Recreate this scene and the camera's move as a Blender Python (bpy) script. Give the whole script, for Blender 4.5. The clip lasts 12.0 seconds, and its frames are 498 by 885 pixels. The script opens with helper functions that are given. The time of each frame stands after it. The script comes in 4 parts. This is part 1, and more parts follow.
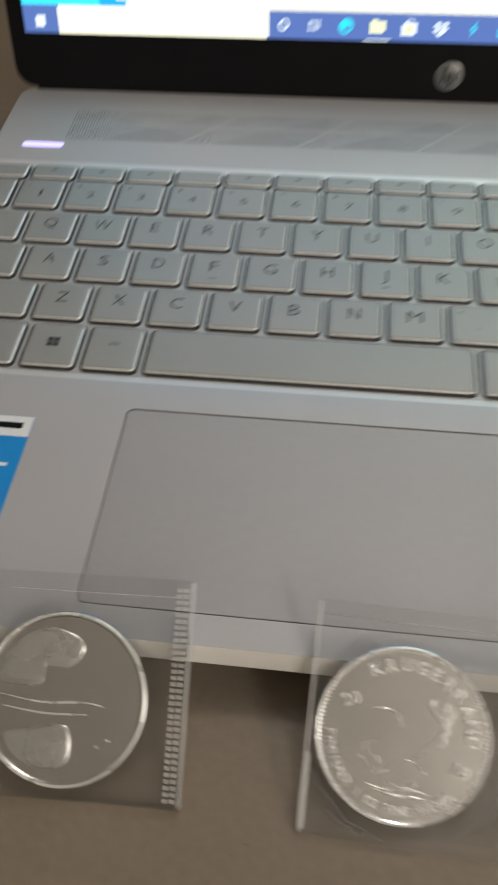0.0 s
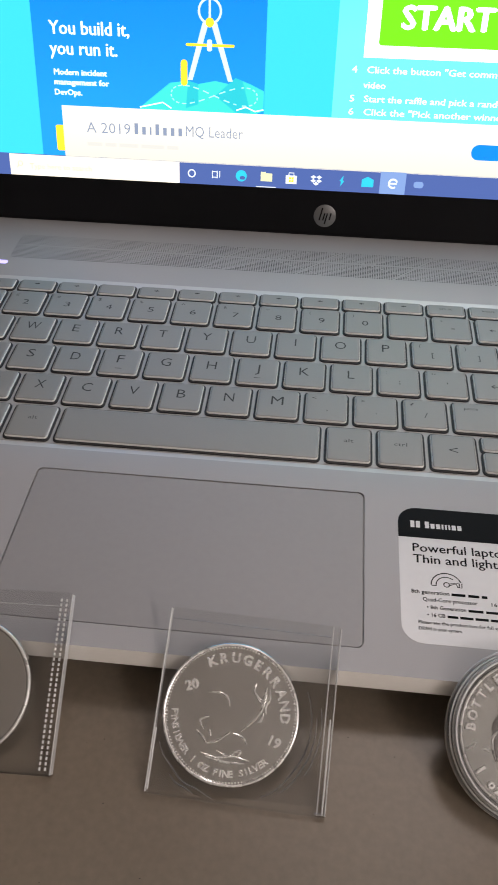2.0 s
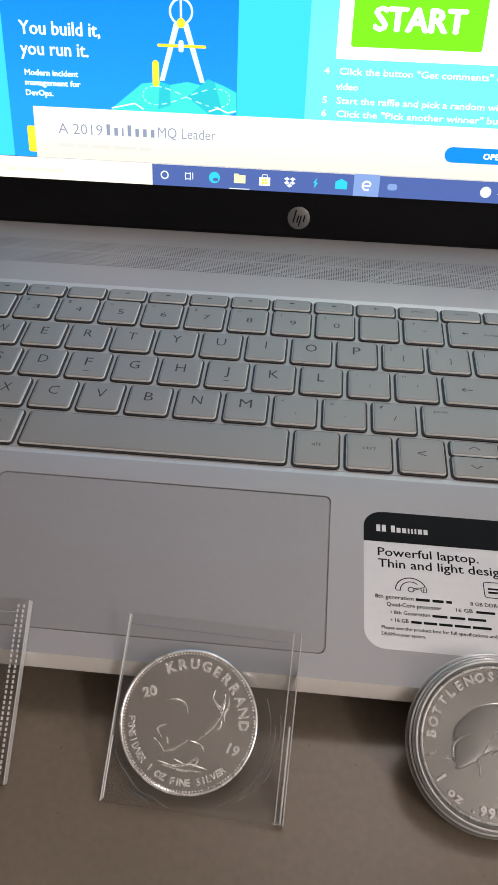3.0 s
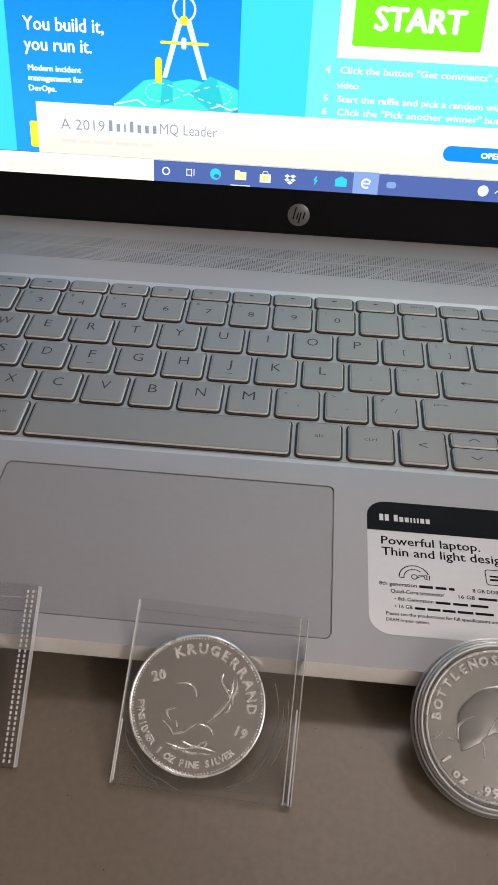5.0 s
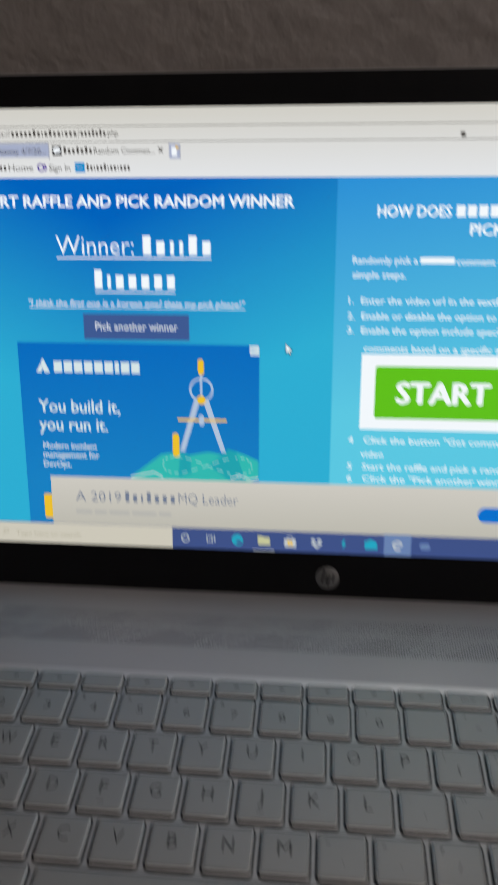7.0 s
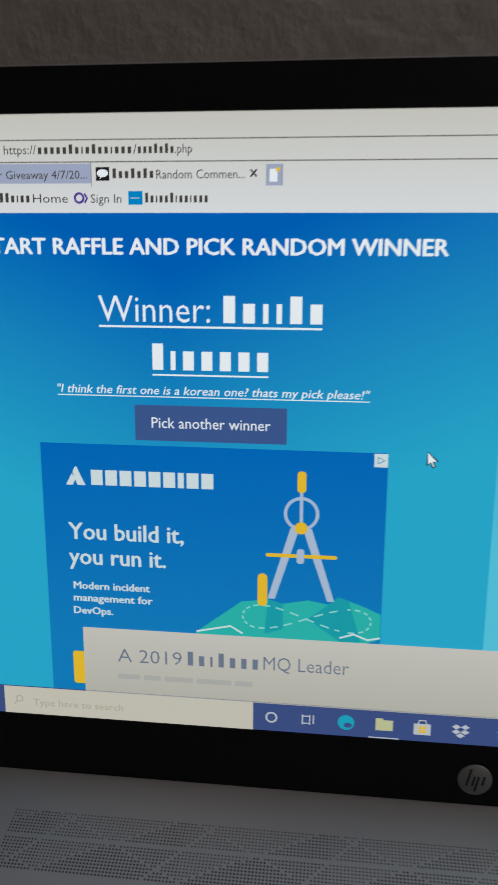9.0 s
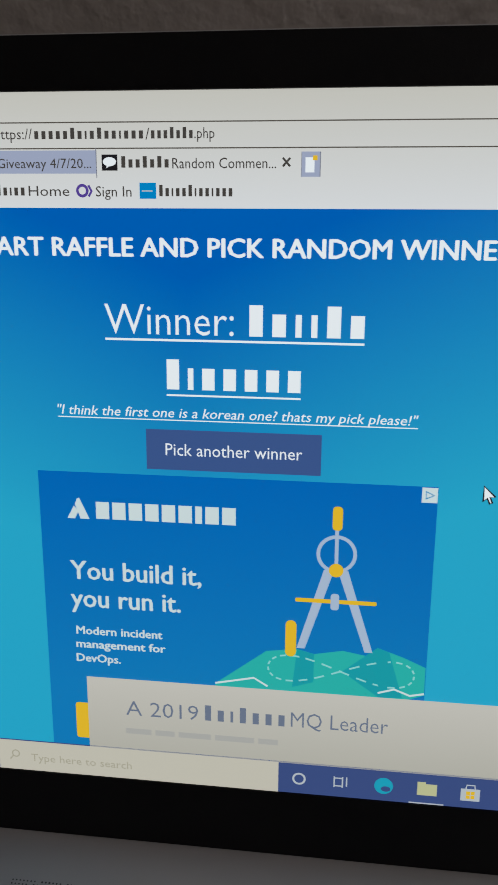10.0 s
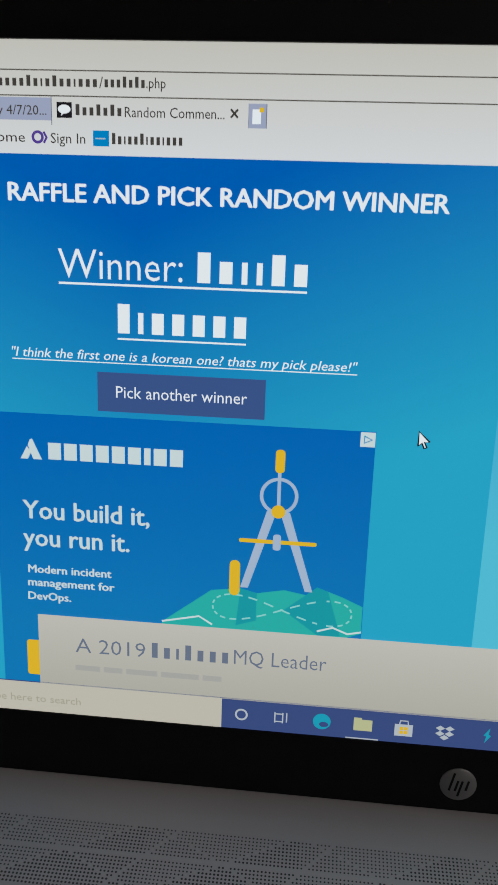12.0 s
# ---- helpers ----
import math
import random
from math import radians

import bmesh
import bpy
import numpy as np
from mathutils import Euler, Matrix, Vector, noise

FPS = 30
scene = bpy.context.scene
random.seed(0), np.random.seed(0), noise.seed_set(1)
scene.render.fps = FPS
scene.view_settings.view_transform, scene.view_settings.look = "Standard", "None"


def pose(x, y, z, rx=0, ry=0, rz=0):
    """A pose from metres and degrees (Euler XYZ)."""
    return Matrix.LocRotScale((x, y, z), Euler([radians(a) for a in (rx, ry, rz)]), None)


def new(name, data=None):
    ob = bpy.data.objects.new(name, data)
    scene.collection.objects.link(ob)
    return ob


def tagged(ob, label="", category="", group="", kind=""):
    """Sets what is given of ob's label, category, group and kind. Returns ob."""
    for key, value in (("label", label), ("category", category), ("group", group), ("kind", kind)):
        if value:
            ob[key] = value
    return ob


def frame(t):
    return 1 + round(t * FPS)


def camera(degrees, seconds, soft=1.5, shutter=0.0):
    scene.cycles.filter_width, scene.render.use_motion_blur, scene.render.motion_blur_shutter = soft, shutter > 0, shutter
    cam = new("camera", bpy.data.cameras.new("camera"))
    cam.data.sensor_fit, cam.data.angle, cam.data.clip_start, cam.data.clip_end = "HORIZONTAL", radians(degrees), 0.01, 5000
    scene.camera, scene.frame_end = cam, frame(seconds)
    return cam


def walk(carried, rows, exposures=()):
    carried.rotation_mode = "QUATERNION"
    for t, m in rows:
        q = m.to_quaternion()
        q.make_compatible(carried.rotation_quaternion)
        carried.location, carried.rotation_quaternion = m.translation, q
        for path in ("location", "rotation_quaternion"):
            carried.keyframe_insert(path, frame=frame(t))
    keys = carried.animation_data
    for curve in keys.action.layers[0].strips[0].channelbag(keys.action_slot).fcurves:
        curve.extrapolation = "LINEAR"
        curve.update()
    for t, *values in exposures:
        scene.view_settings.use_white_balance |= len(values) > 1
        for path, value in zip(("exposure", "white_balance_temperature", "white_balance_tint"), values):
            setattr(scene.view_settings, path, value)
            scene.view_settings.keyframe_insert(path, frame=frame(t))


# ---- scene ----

# ------------------------------------------------------------------ camera
cam = camera(34.3, 12.0, soft=1.6, shutter=0.5)
PATH = [
    (0.0, (-0.0006, -0.1697, 0.1784), (6.78, -52.27, 1.82)),
    (0.2, (0.0140, -0.1850, 0.1880), (5.80, -48.74, 1.25)),
    (0.5, (0.0232, -0.1876, 0.2010), (6.06, -46.07, 1.36)),
    (1.0, (0.0340, -0.2080, 0.2056), (6.18, -44.59, 0.44)),
    (1.5, (0.0299, -0.2155, 0.2100), (6.21, -44.56, -0.14)),
    (2.0, (0.0365, -0.2169, 0.2096), (5.98, -44.32, -0.21)),
    (2.5, (0.0412, -0.2164, 0.2086), (5.79, -44.10, -0.55)),
    (3.0, (0.0459, -0.2139, 0.2071), (5.62, -44.01, -0.55)),
    (3.2, (0.0429, -0.2144, 0.2110), (5.53, -43.99, -0.80)),
    (5.0, (0.0404, -0.2201, 0.2063), (5.13, -43.78, -1.34)),
    (5.5, (0.0418, -0.2184, 0.2080), (4.85, -42.89, -1.11)),
    (6.0, (0.0431, -0.2118, 0.2108), (4.67, -40.91, -0.31)),
    (6.5, (0.0486, -0.2029, 0.2195), (4.70, -37.22, 0.76)),
    (6.8, (0.0420, -0.1665, 0.2630), (4.89, -34.75, 1.23)),
    (6.96, (0.0345, -0.1490, 0.2540), (5.22, -30.40, 1.30)),
    (7.0, (0.0328, -0.1459, 0.2531), (5.27, -29.85, 1.31)),
    (7.04, (0.0312, -0.1435, 0.2536), (5.31, -29.30, 1.31)),
    (7.2, (0.0180, -0.1270, 0.2620), (5.53, -25.47, 1.26)),
    (8.8, (-0.0052, -0.0448, 0.2368), (6.48, -27.57, 1.28)),
    (9.0, (-0.0103, -0.0376, 0.2314), (6.58, -27.68, 1.42)),
    (9.5, (-0.0229, -0.0234, 0.2274), (6.65, -28.26, 1.45)),
    (10.0, (-0.0212, -0.0044, 0.2276), (6.84, -28.80, 1.32)),
    (10.5, (-0.0111, -0.0072, 0.2166), (6.68, -29.02, 0.91)),
    (11.0, (-0.0134, -0.0132, 0.2196), (5.97, -29.35, 0.19)),
    (11.5, (-0.0106, -0.0141, 0.2158), (5.87, -29.33, -0.20)),
    (12.0, (-0.0111, -0.0176, 0.2203), (5.96, -29.37, -0.38)),
]
EXPOSURE = [(0.0, -0.45, 6650, 1), (0.5, -0.62, 6500, 8), (1.5, -0.73, 6500, 10), (5.6, -0.77, 6500, 10), (6.0, -0.95, 6500, 10), (6.5, -1.17, 6650, 12), (7.0, -1.83, 6350, 9), (7.6, -2.04, 6250, 7), (12.0, -2.1, 6250, 7)]
walk(cam, [(t, pose(*e, 90 + p, r, y)) for t, e, (y, p, r) in PATH], EXPOSURE)

# ------------------------------------------------------------------ sizes
ZT = -0.017            # table top; the laptop's deck is at height 0
XC = 0.0364            # middle of the laptop
HALF = 0.181           # half its width
KEY = 0.019            # key pitch
HINGE_Y, HINGE_Z, LEAN = 0.1506, 0.0027, 14.54
TILT = 28.5            # slope of what leans on the laptop's front edge
LEAN_Y = -0.128        # line on the table where those things stand
GLOW = 3.6            # brightness of the display

# ------------------------------------------------------------------ light
world = bpy.data.worlds.new("world")
scene.world = world
world.use_nodes = True
world.node_tree.nodes["Background"].inputs[0].default_value = (0.9, 0.95, 1.0, 1)
world.node_tree.nodes["Background"].inputs[1].default_value = 0.05


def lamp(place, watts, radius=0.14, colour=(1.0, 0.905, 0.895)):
    data = bpy.data.lights.new("unseen_lamp_light", "POINT")
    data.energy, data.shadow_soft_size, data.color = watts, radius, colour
    new("unseen_lamp_light", data).location = place


# Unseen main lamp; its place follows the shade on deck and table.
lamp((0.32, 0.72, 1.45), 22)
# Fill lamp added to brighten coins, chamfer and key fronts; no fixture is known.
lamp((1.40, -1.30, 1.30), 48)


# ------------------------------------------------------------------ materials
def lin(r, g, b):
    """Linear colour from 0..255 display values."""
    return tuple((c / 255 / 12.92) if c <= 10 else ((c / 255 + 0.055) / 1.055) ** 2.4 for c in (r, g, b))


def material(name, colour, rough=0.5, metal=0.0, var=0.08, scale=40.0, bump=0.0, bump_scale=400.0, spec=0.5, rough_var=0.1):
    m = bpy.data.materials.new(name)
    m.use_nodes = True
    nt = m.node_tree
    bsdf = nt.nodes["Principled BSDF"]
    bsdf.inputs["Metallic"].default_value = metal
    bsdf.inputs["Specular IOR Level"].default_value = spec
    geo = nt.nodes.new("ShaderNodeNewGeometry")
    big, fine = nt.nodes.new("ShaderNodeTexNoise"), nt.nodes.new("ShaderNodeTexNoise")
    big.inputs["Scale"].default_value, fine.inputs["Scale"].default_value = scale, bump_scale
    big.inputs["Detail"].default_value, fine.inputs["Detail"].default_value = 4, 3
    for n in (big, fine):
        nt.links.new(geo.outputs["Position"], n.inputs["Vector"])
    mixer = nt.nodes.new("ShaderNodeMath")
    mixer.operation = "MULTIPLY_ADD"
    nt.links.new(fine.outputs["Fac"], mixer.inputs[0])
    mixer.inputs[1].default_value = 0.5
    half = nt.nodes.new("ShaderNodeMath")
    half.operation = "MULTIPLY"
    half.inputs[1].default_value = 0.5
    nt.links.new(big.outputs["Fac"], half.inputs[0])
    nt.links.new(half.outputs[0], mixer.inputs[2])
    ramp = nt.nodes.new("ShaderNodeValToRGB")
    ramp.color_ramp.elements[0].position, ramp.color_ramp.elements[1].position = 0.3, 0.7
    ramp.color_ramp.elements[0].color = (*[c * (1 - var) for c in colour], 1)
    ramp.color_ramp.elements[1].color = (*[min(1, c * (1 + var)) for c in colour], 1)
    nt.links.new(mixer.outputs[0], ramp.inputs[0])
    nt.links.new(ramp.outputs[0], bsdf.inputs["Base Color"])
    rr = nt.nodes.new("ShaderNodeMapRange")
    rr.inputs["To Min"].default_value, rr.inputs["To Max"].default_value = max(0.02, rough - rough_var), min(1, rough + rough_var)
    nt.links.new(big.outputs["Fac"], rr.inputs["Value"])
    nt.links.new(rr.outputs[0], bsdf.inputs["Roughness"])
    if bump:
        b = nt.nodes.new("ShaderNodeBump")
        b.inputs["Distance"].default_value = bump
        nt.links.new(fine.outputs["Fac"], b.inputs["Height"])
        nt.links.new(b.outputs[0], bsdf.inputs["Normal"])
    return m


def clear_plastic(name, tint, rough=0.06, gloss=1.0, wave=0.0, scale=60.0):
    """Thin clear sheet: mostly see-through, with a gloss that grows at a slant."""
    m = bpy.data.materials.new(name)
    m.use_nodes = True
    nt = m.node_tree
    nt.nodes.clear()
    out, mix = nt.nodes.new("ShaderNodeOutputMaterial"), nt.nodes.new("ShaderNodeMixShader")
    see, shine, fres = nt.nodes.new("ShaderNodeBsdfTransparent"), nt.nodes.new("ShaderNodeBsdfGlossy"), nt.nodes.new("ShaderNodeLayerWeight")
    see.inputs[0].default_value = (*tint, 1)
    shine.inputs["Roughness"].default_value = rough
    fres.inputs["Blend"].default_value = 0.5
    steep, base = nt.nodes.new("ShaderNodeMath"), nt.nodes.new("ShaderNodeMath")
    steep.operation, base.operation = "POWER", "MULTIPLY_ADD"
    steep.inputs[1].default_value, base.inputs[1].default_value, base.inputs[2].default_value = 5, 0.96, 0.04
    nt.links.new(fres.outputs["Facing"], steep.inputs[0])
    nt.links.new(steep.outputs[0], base.inputs[0])
    k = nt.nodes.new("ShaderNodeMath")
    k.operation = "MULTIPLY"
    k.inputs[1].default_value = gloss
    nt.links.new(base.outputs[0], k.inputs[0])
    nt.links.new(k.outputs[0], mix.inputs[0])
    nt.links.new(see.outputs[0], mix.inputs[1])
    nt.links.new(shine.outputs[0], mix.inputs[2])
    nt.links.new(mix.outputs[0], out.inputs[0])
    if wave:
        tex, b = nt.nodes.new("ShaderNodeTexNoise"), nt.nodes.new("ShaderNodeBump")
        geo = nt.nodes.new("ShaderNodeNewGeometry")
        tex.inputs["Scale"].default_value = scale
        b.inputs["Distance"].default_value = wave
        nt.links.new(geo.outputs["Position"], tex.inputs["Vector"])
        nt.links.new(tex.outputs["Fac"], b.inputs["Height"])
        nt.links.new(b.outputs[0], shine.inputs["Normal"])
        nt.links.new(b.outputs[0], fres.inputs["Normal"])
    return m


def glow(name, rgb, k=1.0, low=None, across=0.0):
    """A lit patch of the display, from its display colour; with low, it runs down to that colour by the panel's height, sooner away from the page's middle with across."""
    m = bpy.data.materials.new(name)
    m.use_nodes = True
    nt = m.node_tree
    bsdf = nt.nodes["Principled BSDF"]
    bsdf.inputs["Base Color"].default_value = (0.004, 0.004, 0.005, 1)
    bsdf.inputs["Roughness"].default_value = 0.45
    bsdf.inputs["Specular IOR Level"].default_value = 0.2
    bsdf.inputs["Emission Strength"].default_value = GLOW * k
    bsdf.inputs["Emission Color"].default_value = (*lin(*rgb), 1)
    if low:
        tc, sep, mr, ramp = (nt.nodes.new(n) for n in ("ShaderNodeTexCoord", "ShaderNodeSeparateXYZ", "ShaderNodeMapRange", "ShaderNodeValToRGB"))
        mr.inputs["From Min"].default_value, mr.inputs["From Max"].default_value = low[1], low[2]
        ramp.color_ramp.elements[0].color, ramp.color_ramp.elements[1].color = (*lin(*low[0]), 1), (*lin(*rgb), 1)
        nt.links.new(tc.outputs["Object"], sep.inputs[0])
        off, away, side, total = (nt.nodes.new("ShaderNodeMath") for _ in range(4))
        off.operation, away.operation, side.operation, total.operation = "ADD", "ABSOLUTE", "MULTIPLY", "SUBTRACT"
        off.inputs[1].default_value, side.inputs[1].default_value = 0.062, across
        nt.links.new(sep.outputs["X"], off.inputs[0])
        nt.links.new(off.outputs[0], away.inputs[0])
        nt.links.new(away.outputs[0], side.inputs[0])
        nt.links.new(sep.outputs["Y"], total.inputs[0])
        nt.links.new(side.outputs[0], total.inputs[1])
        nt.links.new(total.outputs[0], mr.inputs["Value"])
        nt.links.new(mr.outputs[0], ramp.inputs[0])
        nt.links.new(ramp.outputs[0], bsdf.inputs["Emission Color"])
    return m


DECK = material("silver_paint", (0.42, 0.408, 0.412), 0.55, 0.22, 0.03, 30, 0.00002, 2500)
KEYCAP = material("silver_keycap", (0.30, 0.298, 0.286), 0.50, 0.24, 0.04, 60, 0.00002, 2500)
# Much paler than the cap: the bevel's highlight is put into the colour.
BEVEL_GLINT = material("bevel_glint", (0.80, 0.79, 0.77), 0.32, 0.3, 0.04, 60)
# Black stands for the shade in the gaps round the keys.
GAP_SHADE = material("key_gap_shade", (0.015, 0.015, 0.016), 0.6, 0, 0.1)
TRAY = material("silver_tray", (0.42, 0.415, 0.405), 0.5, 0.25, 0.04, 50)
# Lighter than the deck: the display's reflection in the slope put into its colour.
SLOPE_GLEAM = material("slope_gleam", (0.58, 0.57, 0.56), 0.42, 0.3, 0.03, 40)
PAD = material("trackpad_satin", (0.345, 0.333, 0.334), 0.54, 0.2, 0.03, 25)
# Pale cream in place of the reflection along the front chamfer.
LIP_GLEAM = material("lip_gleam", (0.80, 0.77, 0.72), 0.3, 0.25, 0.03, 40)
LEGEND = material("legend_print", (0.05, 0.05, 0.05), 0.6, 0, 0.1, spec=0.2)
BLACK = material("black_plastic", (0.008, 0.008, 0.009), 0.5, 0, 0.15, 60, 0.00003, 3000, 0.1)
RUBBER = material("black_rubber", (0.02, 0.02, 0.02), 0.8, 0, 0.1)
HOLE = material("grille_hole", (0.045, 0.045, 0.048), 0.8, 0, 0.1)
CHROME = material("brushed_badge", (0.24, 0.24, 0.24), 0.38, 0.7, 0.05)
LABEL_WHITE = material("label_white", (0.74, 0.74, 0.75), 0.35, 0, 0.02)
LABEL_BLACK = material("label_black", (0.008, 0.009, 0.010), 0.5, 0, 0.05, spec=0.06)
LABEL_BLUE = material("label_blue", (0.01, 0.24, 0.62), 0.35, 0, 0.03)
TABLE = material("brown_laminate", (0.190, 0.153, 0.112), 0.38, 0, 0.14, 22, 0.000004, 420)
SILVER = material("coin_silver", (0.78, 0.77, 0.75), 0.17, 1.0, 0.05, 90, 0.0, 700, 0.5, 0.06)
# Paler than the coin field: highlights on raised edges put into the colour.
SILVER_RELIEF = material("coin_relief", (0.92, 0.91, 0.89), 0.28, 0.58, 0.04, 200)
# Tone for the pale reflections in the film over the left coin.
FILM_GLARE = material("film_glare", (0.68, 0.67, 0.65), 0.28, 0.8, 0.10, 140, 0.00006, 900)
SATIN = material("satin_relief", (0.46, 0.455, 0.44), 0.24, 1.0, 0.06, 120)
PROOF = material("proof_silver", (0.64, 0.635, 0.615), 0.10, 1.0, 0.05, 90, 0.0, 700, 0.5, 0.04)
RIDGE = material("polished_rim", (0.90, 0.90, 0.90), 0.12, 0.1, 0.03)
CREASE = clear_plastic("vinyl_crease", (0.97, 0.97, 0.97), 0.32, 9.0)
VINYL = clear_plastic("clear_vinyl", (0.985, 0.985, 0.985), 0.1, 1.0, 0.0006, 45)
# Near-white mixes the seams' own whiteness with their highlights in one colour.
WELD = material("vinyl_weld", (0.84, 0.84, 0.84), 0.18, 0.15, 0.05)
ACRYLIC = clear_plastic("clear_acrylic", (0.95, 0.95, 0.95), 0.04, 1.3)
COLLAR = material("clear_collar", (0.30, 0.30, 0.29), 0.16, 0.4, 0.08)
WALL = material("plaster_wall", (0.33, 0.30, 0.28), 0.75, 0, 0.08, 14, 0.006, 34)
PAINT = material("wall_paint", (0.68, 0.66, 0.62), 0.8, 0, 0.04, 6)
CEIL = material("ceiling_paint", (0.82, 0.81, 0.78), 0.85, 0, 0.03, 8)
FLOOR = material("floor_boards", (0.22, 0.16, 0.11), 0.5, 0, 0.2, 6)
LED = glow("power_light", (190, 178, 255), 0.8)


# ------------------------------------------------------------------ building
def mesh_of(bm, mat, smooth=None):
    me = bpy.data.meshes.new("mesh")
    bm.to_mesh(me)
    bm.free()
    me.materials.append(mat)
    if smooth is not None:
        me.shade_smooth()
        me.set_sharp_from_angle(angle=radians(smooth))
    return me


def part(name, bm, mat, parent=None, label="", smooth=35, at=None):
    """One mesh object under a thing or a part; at: its place in the parent's space."""
    ob = new(name, bm if isinstance(bm, bpy.types.Mesh) else mesh_of(bm, mat, smooth))
    if parent:
        ob.parent = parent
    if at is not None:
        ob.matrix_basis = at
    return tagged(ob, label)


def thing(name, label, category, at=None, group=""):
    ob = new(name)
    ob.empty_display_size = 0.02
    if at is not None:
        ob.matrix_basis = at
    return tagged(ob, label, category, group)


def round_rect(x0, x1, y0, y1, r, n=4):
    pts = []
    for cx, cy, a in ((x1 - r, y1 - r, 0), (x0 + r, y1 - r, 90), (x0 + r, y0 + r, 180), (x1 - r, y0 + r, 270)):
        for i in range(n + 1):
            t = radians(a + 90 * i / n)
            pts.append((cx + r * math.cos(t), cy + r * math.sin(t)))
    return pts


def loft(bm, rings):
    """Closed solid through rings of equal length."""
    loops = [[bm.verts.new(p) for p in ring] for ring in rings]
    k = len(loops[0])
    for a, b in zip(loops, loops[1:]):
        for i in range(k):
            bm.faces.new((a[i], a[(i + 1) % k], b[(i + 1) % k], b[i]))
    bm.faces.new(loops[0][::-1])
    bm.faces.new(loops[-1])
    return bm


def slab(x0, x1, y0, y1, steps, r, n=4, bm=None):
    """Rounded plate through (inset, height) steps from below upwards."""
    return loft(bm or bmesh.new(), [[(x, y, z) for x, y in round_rect(x0 + i, x1 - i, y0 + i, y1 - i, max(r - i, 0.00005), n)] for i, z in steps])


def box(x0, x1, y0, y1, z0, z1, bm=None, bev=0.0):
    bm = bm or bmesh.new()
    if bev:
        return slab(x0, x1, y0, y1, ((bev, z0), (0, z0 + bev), (0, z1 - bev), (bev, z1)), bev, 2, bm)
    return loft(bm, [[(x0, y0, z), (x1, y0, z), (x1, y1, z), (x0, y1, z)] for z in (z0, z1)])


def disc(r, steps, n=64, bm=None, cx=0, cy=0):
    """Turned solid through (radius, height) steps from below upwards."""
    return loft(bm or bmesh.new(), [[(cx + q * math.cos(2 * math.pi * i / n), cy + q * math.sin(2 * math.pi * i / n), z) for i in range(n)] for q, z in steps])


def tube_ring(r, t, n=72, m=8, z=0):
    bm = bmesh.new()
    loops = [[bm.verts.new(((r + t * math.cos(b)) * math.cos(a), (r + t * math.cos(b)) * math.sin(a), z + t * math.sin(b)))
              for b in (2 * math.pi * j / m for j in range(m))] for a in (2 * math.pi * i / n for i in range(n))]
    for i in range(n):
        for j in range(m):
            bm.faces.new((loops[i][j], loops[(i + 1) % n][j], loops[(i + 1) % n][(j + 1) % m], loops[i][(j + 1) % m]))
    return bm


def patch(pts, z=0, bm=None):
    """A flat printed or lit area."""
    bm = bm or bmesh.new()
    bm.faces.new([bm.verts.new((x, y, z)) for x, y in pts])
    return bm


def rect(x0, x1, y0, y1, z=0, bm=None):
    return patch(((x0, y0), (x1, y0), (x1, y1), (x0, y1)), z, bm)


def stroke(pts, w, z=0, bm=None, h=0.0, closed=False):
    """A line of width w through points, flat or with a raised ridge of height h."""
    bm = bm or bmesh.new()
    pts = [Vector((*p, 0)) for p in pts]
    k = len(pts)
    rows = []
    for i, p in enumerate(pts):
        a, b = (pts[(i - 1) % k], pts[(i + 1) % k]) if closed else (pts[max(i - 1, 0)], pts[min(i + 1, k - 1)])
        d = (b - a).normalized()
        s = Vector((-d.y, d.x, 0)) * w / 2
        if h and not closed:
            s *= 0.25 + 0.75 * math.sin(math.pi * (i + 0.25) / (k - 0.5))
        row = [p + s, p - s] if not h else [p + s, p + Vector((0, 0, h)), p - s]
        rows.append([bm.verts.new(q + Vector((0, 0, z))) for q in row])
    for i in range(k if closed else k - 1):
        a, b = rows[i], rows[(i + 1) % k]
        for j in range(len(a) - 1):
            bm.faces.new((a[j], a[j + 1], b[j + 1], b[j]))
    return bm


def letters(body, bold=0.0, slant=0.0, depth=0.0, res=2):
    """Text as a mesh, its lower left corner at the origin, one unit wide and capitals 0.7 of a unit before scaling. Returns the mesh and its size."""
    cu = bpy.data.curves.new("letters", "FONT")
    cu.body, cu.offset, cu.shear, cu.extrude, cu.resolution_u = body, bold, slant, depth, res
    if depth:
        cu.bevel_depth, cu.bevel_resolution = 0.03, 0
    ob = new("letters", cu)
    dg = bpy.context.evaluated_depsgraph_get()
    dg.update()
    me = bpy.data.meshes.new_from_object(ob.evaluated_get(dg))
    bpy.data.objects.remove(ob)
    xs = [v.co.x for v in me.vertices]
    return me, min(xs), max(xs)


